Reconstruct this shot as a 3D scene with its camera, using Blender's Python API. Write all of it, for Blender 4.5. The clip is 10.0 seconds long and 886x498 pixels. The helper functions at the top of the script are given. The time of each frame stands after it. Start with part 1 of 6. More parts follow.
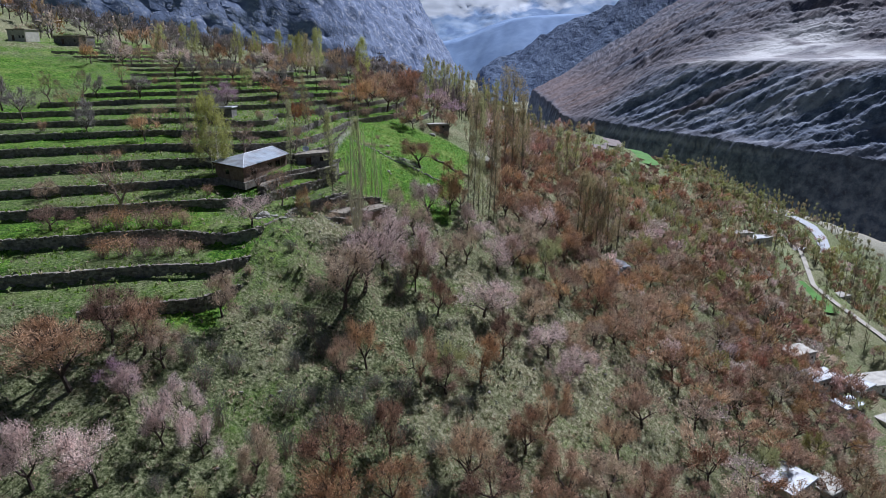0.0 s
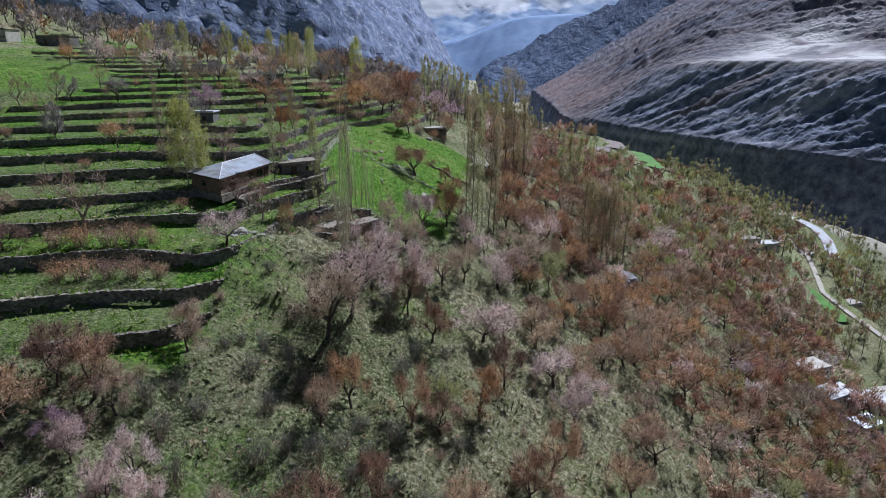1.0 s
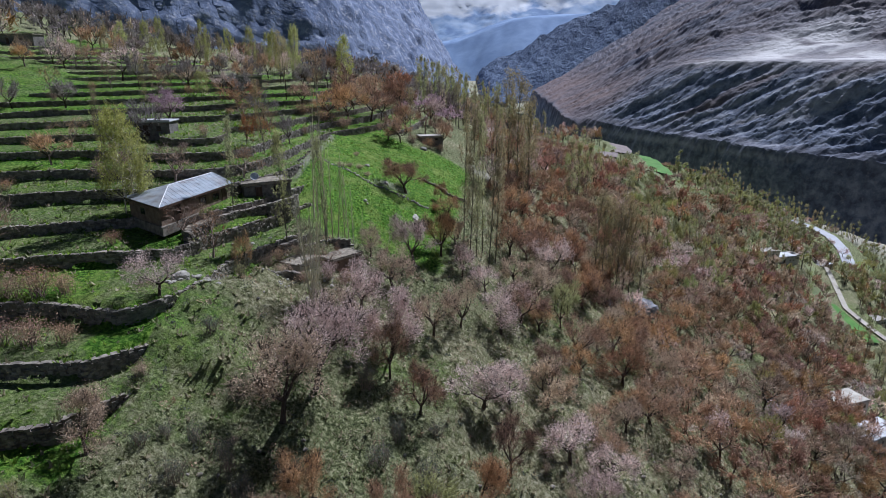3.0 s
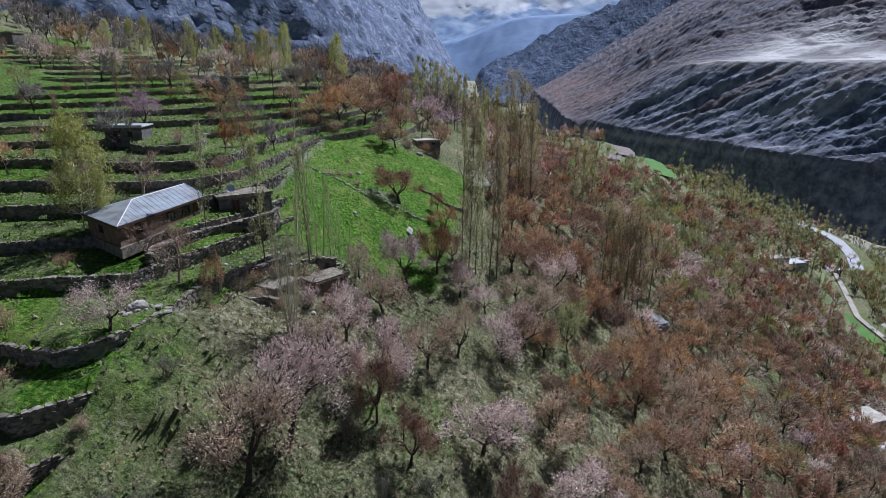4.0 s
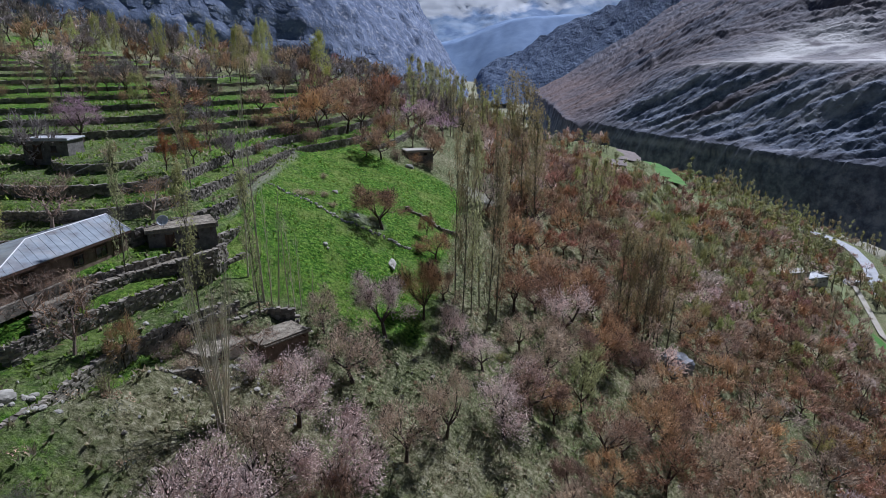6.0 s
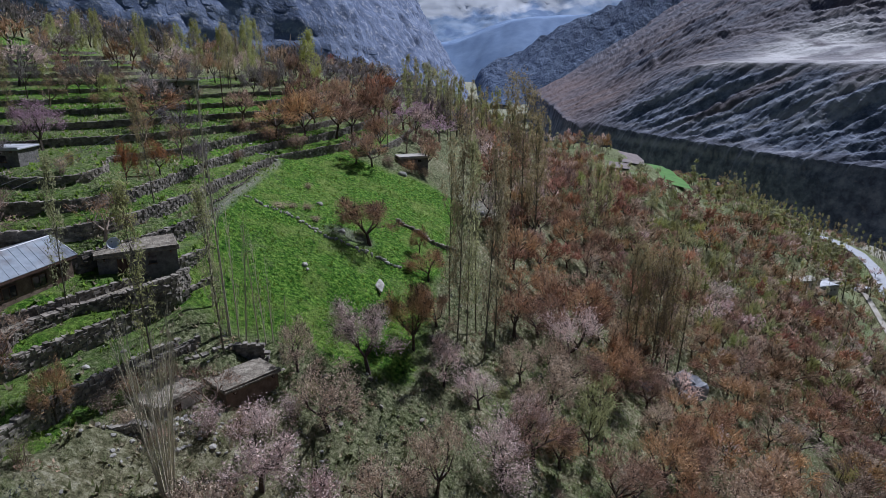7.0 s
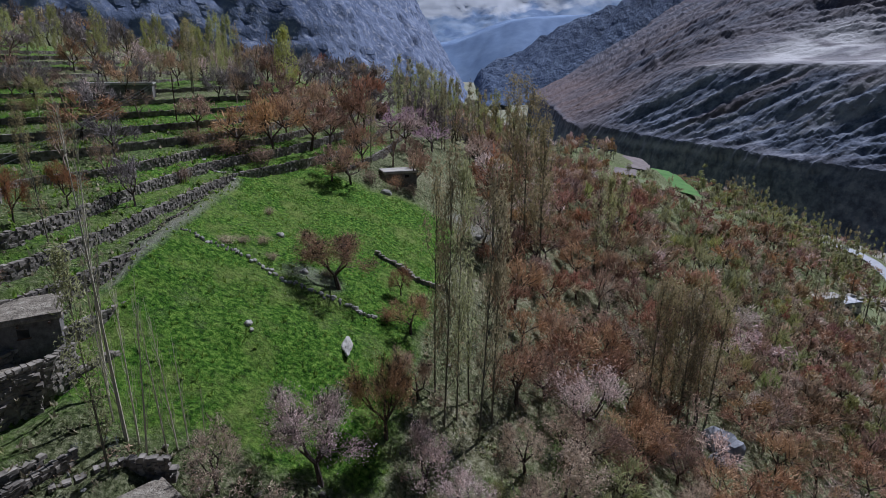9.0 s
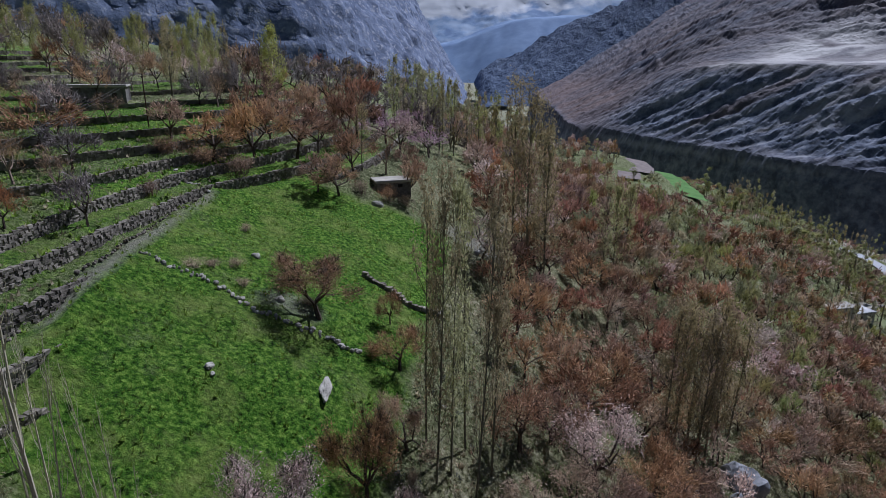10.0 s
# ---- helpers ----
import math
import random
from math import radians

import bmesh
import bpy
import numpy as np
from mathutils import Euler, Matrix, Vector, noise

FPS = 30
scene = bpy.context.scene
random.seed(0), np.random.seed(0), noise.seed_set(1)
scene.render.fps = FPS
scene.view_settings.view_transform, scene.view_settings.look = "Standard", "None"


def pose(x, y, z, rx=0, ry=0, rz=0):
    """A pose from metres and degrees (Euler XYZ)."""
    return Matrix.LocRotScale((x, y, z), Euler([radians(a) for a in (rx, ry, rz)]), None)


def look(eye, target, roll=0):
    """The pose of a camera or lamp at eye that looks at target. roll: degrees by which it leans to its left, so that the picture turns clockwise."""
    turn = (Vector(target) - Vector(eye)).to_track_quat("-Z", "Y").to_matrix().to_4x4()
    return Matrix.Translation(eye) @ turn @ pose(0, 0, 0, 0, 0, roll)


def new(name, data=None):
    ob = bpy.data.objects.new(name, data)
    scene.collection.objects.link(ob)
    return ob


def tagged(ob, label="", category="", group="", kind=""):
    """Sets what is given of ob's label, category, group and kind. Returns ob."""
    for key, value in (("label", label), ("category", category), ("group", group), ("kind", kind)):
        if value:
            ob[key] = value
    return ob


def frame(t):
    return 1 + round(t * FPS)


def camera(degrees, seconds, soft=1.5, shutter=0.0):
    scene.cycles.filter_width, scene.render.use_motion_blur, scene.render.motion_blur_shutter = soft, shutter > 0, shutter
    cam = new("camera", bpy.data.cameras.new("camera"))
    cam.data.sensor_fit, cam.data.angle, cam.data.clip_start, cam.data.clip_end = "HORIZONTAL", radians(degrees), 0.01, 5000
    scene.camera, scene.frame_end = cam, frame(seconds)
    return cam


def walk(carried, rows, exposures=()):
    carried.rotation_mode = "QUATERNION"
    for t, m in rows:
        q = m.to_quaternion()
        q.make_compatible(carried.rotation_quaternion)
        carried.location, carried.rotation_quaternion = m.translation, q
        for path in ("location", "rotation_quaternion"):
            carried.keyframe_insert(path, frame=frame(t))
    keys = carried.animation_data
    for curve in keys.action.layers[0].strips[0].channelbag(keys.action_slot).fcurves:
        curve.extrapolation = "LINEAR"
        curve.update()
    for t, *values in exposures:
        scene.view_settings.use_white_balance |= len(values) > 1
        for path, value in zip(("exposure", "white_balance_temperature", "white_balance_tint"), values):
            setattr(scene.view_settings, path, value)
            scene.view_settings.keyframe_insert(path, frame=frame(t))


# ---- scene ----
import itertools

cam = camera(72.1, 10.0, soft=0.58)
METRES, EYE, TILT, LEAN, TURN = 84.0, 48.0, -17.4, 0.0, 0.0
ROWS = [
    (0.0, 0.0, 0.0, 0.0, -0.0, 0.0, -0.0),
    (0.5, 0.0043, 0.0487, 0.0162, -0.01, 0.01, 0.02),
    (1.0, 0.008, 0.0978, 0.0323, -0.02, 0.01, 0.03),
    (1.5, 0.0111, 0.1473, 0.0482, -0.03, 0.02, 0.04),
    (2.0, 0.014, 0.1972, 0.0637, -0.04, 0.03, 0.04),
    (2.5, 0.0168, 0.2467, 0.0794, -0.03, 0.03, 0.04),
    (4.0, 0.0263, 0.394, 0.1257, -0.06, 0.03, -0.02),
    (4.5, 0.0296, 0.4398, 0.1397, -0.08, 0.04, -0.02),
    (5.0, 0.0335, 0.4889, 0.1546, -0.1, 0.06, -0.02),
    (5.5, 0.0379, 0.538, 0.1692, -0.11, 0.07, -0.04),
    (7.0, 0.0536, 0.6771, 0.2124, -0.1, 0.12, -0.05),
    (7.5, 0.0584, 0.7235, 0.2269, -0.14, 0.13, -0.05),
    (8.0, 0.0632, 0.7683, 0.2421, -0.13, 0.13, -0.06),
    (8.5, 0.0678, 0.8143, 0.2563, -0.12, 0.16, -0.06),
    (9.0, 0.0717, 0.8612, 0.2705, -0.15, 0.14, -0.07),
    (9.5, 0.0759, 0.9074, 0.2845, -0.16, 0.15, -0.07),
    (10.0, 0.0794, 0.9508, 0.2989, -0.14, 0.18, -0.09),
]
walk(cam, [(t, pose(0, 0, EYE, TILT, LEAN, TURN) @ pose(METRES * x, METRES * y, METRES * z, 90 + pitch, roll, yaw)) for t, x, y, z, yaw, pitch, roll in ROWS],
     exposures=[(0.0, 0.1, 5340, 16), (5.0, -0.1, 5340, 16), (10.0, -0.45, 5300, 18)])

# ---- sky and sun: clear spring noon, the sun ahead and to the right ----
SUN_AZ, SUN_EL = 33.0, 50.0          # degrees from +y towards +x, and above the horizon
world = bpy.data.worlds.new("sky")
scene.world = world
world.use_nodes = True
wn = world.node_tree.nodes
sky = wn.new("ShaderNodeTexSky")
sky.sky_type = "NISHITA"
sky.sun_disc = False
sky.sun_elevation = radians(SUN_EL)
sky.sun_rotation = radians(SUN_AZ)
sky.air_density, sky.dust_density = 1.0, 0.3
wn["Background"].inputs["Strength"].default_value = 0.025
world.node_tree.links.new(sky.outputs["Color"], wn["Background"].inputs["Color"])
sun = new("sun", bpy.data.lights.new("sun", "SUN"))
sun.data.energy, sun.data.angle, sun.data.color = 5.5, radians(0.5), (1.0, 0.96, 0.9)
az, el = radians(SUN_AZ), radians(SUN_EL)
SUN_DIR = Vector((math.sin(az) * math.cos(el), math.cos(az) * math.cos(el), math.sin(el)))
sun.matrix_world = look((0, 0, 300), Vector((0, 0, 300)) - SUN_DIR)


# ---- materials ----
def material(name, ramp, scale=1.0, rough=0.9, bump=0.3, bump_scale=None, bump_dist=0.1, detail=6.0, metal=0.0,
             per_object=0.0, per_island=0.0, coords="Object", stretch=(1, 1, 1), spec=0.3, ramp2=None, scale2=0.1, mix2=0.5, thin=0.0):
    """A noise-coloured surface: ramp is a row of (position, colour); ramp2 adds a second, larger pattern."""
    m = bpy.data.materials.new(name)
    m.use_nodes = True
    n, l = m.node_tree.nodes, m.node_tree.links
    b = n["Principled BSDF"]
    b.inputs["Roughness"].default_value, b.inputs["Metallic"].default_value = rough, metal
    b.inputs["Specular IOR Level"].default_value = spec
    co = n.new("ShaderNodeTexCoord")
    mp = n.new("ShaderNodeMapping")
    mp.inputs["Scale"].default_value = stretch
    if coords == "World":
        l.new(n.new("ShaderNodeNewGeometry").outputs["Position"], mp.inputs["Vector"])
    else:
        l.new(co.outputs[coords], mp.inputs["Vector"])

    def noisy(sc, rows, det):
        t = n.new("ShaderNodeTexNoise")
        t.inputs["Scale"].default_value, t.inputs["Detail"].default_value, t.inputs["Roughness"].default_value = sc, det, 0.62
        l.new(mp.outputs["Vector"], t.inputs["Vector"])
        r = n.new("ShaderNodeValToRGB")
        while len(r.color_ramp.elements) < len(rows):
            r.color_ramp.elements.new(0.5)
        for e, (p, c) in zip(r.color_ramp.elements, rows):
            e.position, e.color = p, (*c, 1)
        l.new(t.outputs["Fac"], r.inputs["Fac"])
        return t, r.outputs["Color"]

    tex, colour = noisy(scale, ramp, detail)
    if ramp2:
        t2, c2 = noisy(scale2, ramp2, 4.0)
        mx = n.new("ShaderNodeMix")
        mx.data_type, mx.blend_type = "RGBA", "MIX"
        mx.inputs["Factor"].default_value = mix2
        l.new(colour, mx.inputs["A"]), l.new(c2, mx.inputs["B"])
        colour = mx.outputs["Result"]
    if per_object or per_island:
        hsv = n.new("ShaderNodeHueSaturation")
        add = n.new("ShaderNodeMath")
        add.operation = "MULTIPLY_ADD"
        inf = n.new("ShaderNodeObjectInfo")
        l.new(inf.outputs["Random"], add.inputs[0])
        add.inputs[1].default_value, add.inputs[2].default_value = per_object, 1.0 - per_object / 2 - per_island / 2
        value = add.outputs[0]
        if per_island:
            ad2 = n.new("ShaderNodeMath")
            ad2.operation = "MULTIPLY_ADD"
            l.new(n.new("ShaderNodeNewGeometry").outputs["Random Per Island"], ad2.inputs[0])
            ad2.inputs[1].default_value = per_island
            l.new(value, ad2.inputs[2])
            value = ad2.outputs[0]
        tint = n.new("ShaderNodeAttribute")
        tint.attribute_name = "tint"
        ad3 = n.new("ShaderNodeMath")
        l.new(value, ad3.inputs[0]), l.new(tint.outputs["Fac"], ad3.inputs[1])
        l.new(ad3.outputs[0], hsv.inputs["Value"])
        hue = n.new("ShaderNodeMath")
        hue.operation = "MULTIPLY_ADD"
        l.new(inf.outputs["Random"], hue.inputs[0])
        hue.inputs[1].default_value, hue.inputs[2].default_value = 0.036 * per_object, 0.5 - 0.018 * per_object
        turn = n.new("ShaderNodeAttribute")
        turn.attribute_name = "hue_turn"
        hu2 = n.new("ShaderNodeMath")
        l.new(hue.outputs[0], hu2.inputs[0]), l.new(turn.outputs["Fac"], hu2.inputs[1])
        l.new(hu2.outputs[0], hsv.inputs["Hue"])
        frac = n.new("ShaderNodeMath")
        frac.operation = "MULTIPLY"
        l.new(inf.outputs["Random"], frac.inputs[0])
        frac.inputs[1].default_value = 7.3
        fr2 = n.new("ShaderNodeMath")
        fr2.operation = "FRACT"
        l.new(frac.outputs[0], fr2.inputs[0])
        sat = n.new("ShaderNodeMath")
        sat.operation = "MULTIPLY_ADD"
        l.new(fr2.outputs[0], sat.inputs[0])
        sat.inputs[1].default_value, sat.inputs[2].default_value = 0.5 * per_object, 1.0 - 0.25 * per_object
        pale = n.new("ShaderNodeAttribute")
        pale.attribute_name = "paleness"
        sa2 = n.new("ShaderNodeMath")
        sa2.operation = "SUBTRACT"
        l.new(sat.outputs[0], sa2.inputs[0]), l.new(pale.outputs["Fac"], sa2.inputs[1])
        l.new(sa2.outputs[0], hsv.inputs["Saturation"])
        l.new(colour, hsv.inputs["Color"])
        colour = hsv.outputs["Color"]
    l.new(colour, b.inputs["Base Color"])
    if thin:
        tr = n.new("ShaderNodeBsdfTranslucent")
        l.new(colour, tr.inputs["Color"])
        ms = n.new("ShaderNodeMixShader")
        ms.inputs["Fac"].default_value = thin
        l.new(b.outputs["BSDF"], ms.inputs[1]), l.new(tr.outputs["BSDF"], ms.inputs[2])
        l.new(ms.outputs["Shader"], n["Material Output"].inputs["Surface"])
    if bump:
        t3, _ = noisy(bump_scale or scale * 3, [(0, (0, 0, 0)), (1, (1, 1, 1))], 5.0)
        bp = n.new("ShaderNodeBump")
        bp.inputs["Strength"].default_value, bp.inputs["Distance"].default_value = bump, bump_dist
        l.new(t3.outputs["Fac"], bp.inputs["Height"])
        l.new(bp.outputs["Normal"], b.inputs["Normal"])
    return m


def speckle(m, strength, colour, low=0.56, high=0.66, scale=0.16):
    """Pale loose stones and debris over a rock."""
    n, l = m.node_tree.nodes, m.node_tree.links
    b = n["Principled BSDF"]
    old = b.inputs["Base Color"].links[0].from_socket
    pos = n.new("ShaderNodeNewGeometry").outputs["Position"]
    t = n.new("ShaderNodeTexNoise")
    t.inputs["Scale"].default_value, t.inputs["Detail"].default_value, t.inputs["Roughness"].default_value = scale, 6.0, 0.7
    l.new(pos, t.inputs["Vector"])
    r = n.new("ShaderNodeMapRange")
    r.inputs["From Min"].default_value, r.inputs["From Max"].default_value, r.inputs["To Max"].default_value = low, high, strength
    l.new(t.outputs["Fac"], r.inputs["Value"])
    x = n.new("ShaderNodeMix")
    x.data_type = "RGBA"
    x.inputs["B"].default_value = (*colour, 1)
    l.new(r.outputs["Result"], x.inputs["Factor"]), l.new(old, x.inputs["A"])
    l.new(x.outputs["Result"], b.inputs["Base Color"])
    return m


def rock_material():
    """Bare brown rock with broken cliffs coloured as hazy shade, scree in the gullies and pale sand where it lies flat.
    """
    m = material("brown_rock", [(0.36, (0.054, 0.052, 0.068)), (0.5, (0.106, 0.1, 0.122)), (0.64, (0.17, 0.158, 0.182))], 0.11, bump=0.5, bump_scale=0.22, bump_dist=2.2, coords="World", detail=10,
                 ramp2=[(0.38, (0.06, 0.064, 0.09)), (0.62, (0.175, 0.138, 0.13))], scale2=0.02, mix2=0.5)
    n, l = m.node_tree.nodes, m.node_tree.links
    b = n["Principled BSDF"]
    old = b.inputs["Base Color"].links[0].from_socket
    att = n.new("ShaderNodeAttribute")
    att.attribute_name = "sand"
    sep = n.new("ShaderNodeSeparateColor")
    l.new(att.outputs["Color"], sep.inputs["Color"])
    rough = n.new("ShaderNodeTexNoise")
    rough.inputs["Scale"].default_value, rough.inputs["Detail"].default_value, rough.inputs["Roughness"].default_value = 0.085, 9.0, 0.68
    l.new(n.new("ShaderNodeNewGeometry").outputs["Position"], rough.inputs["Vector"])
    # blue-grey ramp: haze over the shaded cliffs, put into the rock colour
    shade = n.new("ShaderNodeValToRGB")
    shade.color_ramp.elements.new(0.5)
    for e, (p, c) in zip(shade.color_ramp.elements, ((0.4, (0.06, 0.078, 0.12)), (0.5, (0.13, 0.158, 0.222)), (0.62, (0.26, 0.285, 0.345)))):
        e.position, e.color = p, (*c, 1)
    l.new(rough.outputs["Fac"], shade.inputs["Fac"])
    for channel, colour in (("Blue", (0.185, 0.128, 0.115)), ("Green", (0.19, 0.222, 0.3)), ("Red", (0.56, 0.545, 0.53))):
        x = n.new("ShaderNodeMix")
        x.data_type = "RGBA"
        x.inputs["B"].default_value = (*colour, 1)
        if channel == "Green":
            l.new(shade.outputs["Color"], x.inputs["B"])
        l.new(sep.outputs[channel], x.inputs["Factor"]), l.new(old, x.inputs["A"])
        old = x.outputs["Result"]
    l.new(old, b.inputs["Base Color"])
    return speckle(m, 0.45, (0.3, 0.285, 0.3), 0.57, 0.68, 0.21)


def snow_material():
    """Rock below, its colour blued in place of haze, and snow above an uneven snow line."""
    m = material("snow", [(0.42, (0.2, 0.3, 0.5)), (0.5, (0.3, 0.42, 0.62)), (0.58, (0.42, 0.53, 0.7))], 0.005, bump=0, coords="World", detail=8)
    n, l = m.node_tree.nodes, m.node_tree.links
    b = n["Principled BSDF"]
    old = b.inputs["Base Color"].links[0].from_socket
    pos = n.new("ShaderNodeNewGeometry").outputs["Position"]
    xyz = n.new("ShaderNodeSeparateXYZ")
    l.new(pos, xyz.inputs[0])
    t = n.new("ShaderNodeTexNoise")
    t.inputs["Scale"].default_value, t.inputs["Detail"].default_value = 0.006, 8.0
    l.new(pos, t.inputs["Vector"])
    a = n.new("ShaderNodeMath")
    a.operation = "MULTIPLY_ADD"
    l.new(t.outputs["Fac"], a.inputs[0])
    a.inputs[1].default_value = 240.0
    l.new(xyz.outputs["Z"], a.inputs[2])
    e = n.new("ShaderNodeMath")
    e.operation = "MULTIPLY_ADD"
    l.new(xyz.outputs["X"], e.inputs[0])
    e.inputs[1].default_value = -0.13
    l.new(a.outputs[0], e.inputs[2])
    r = n.new("ShaderNodeMapRange")
    r.inputs["From Min"].default_value, r.inputs["From Max"].default_value = 395.0, 440.0
    l.new(e.outputs[0], r.inputs["Value"])
    x = n.new("ShaderNodeMix")
    x.data_type = "RGBA"
    x.inputs["B"].default_value = (0.86, 0.89, 0.93, 1)
    l.new(r.outputs["Result"], x.inputs["Factor"]), l.new(old, x.inputs["A"])
    l.new(x.outputs["Result"], b.inputs["Base Color"])
    return m


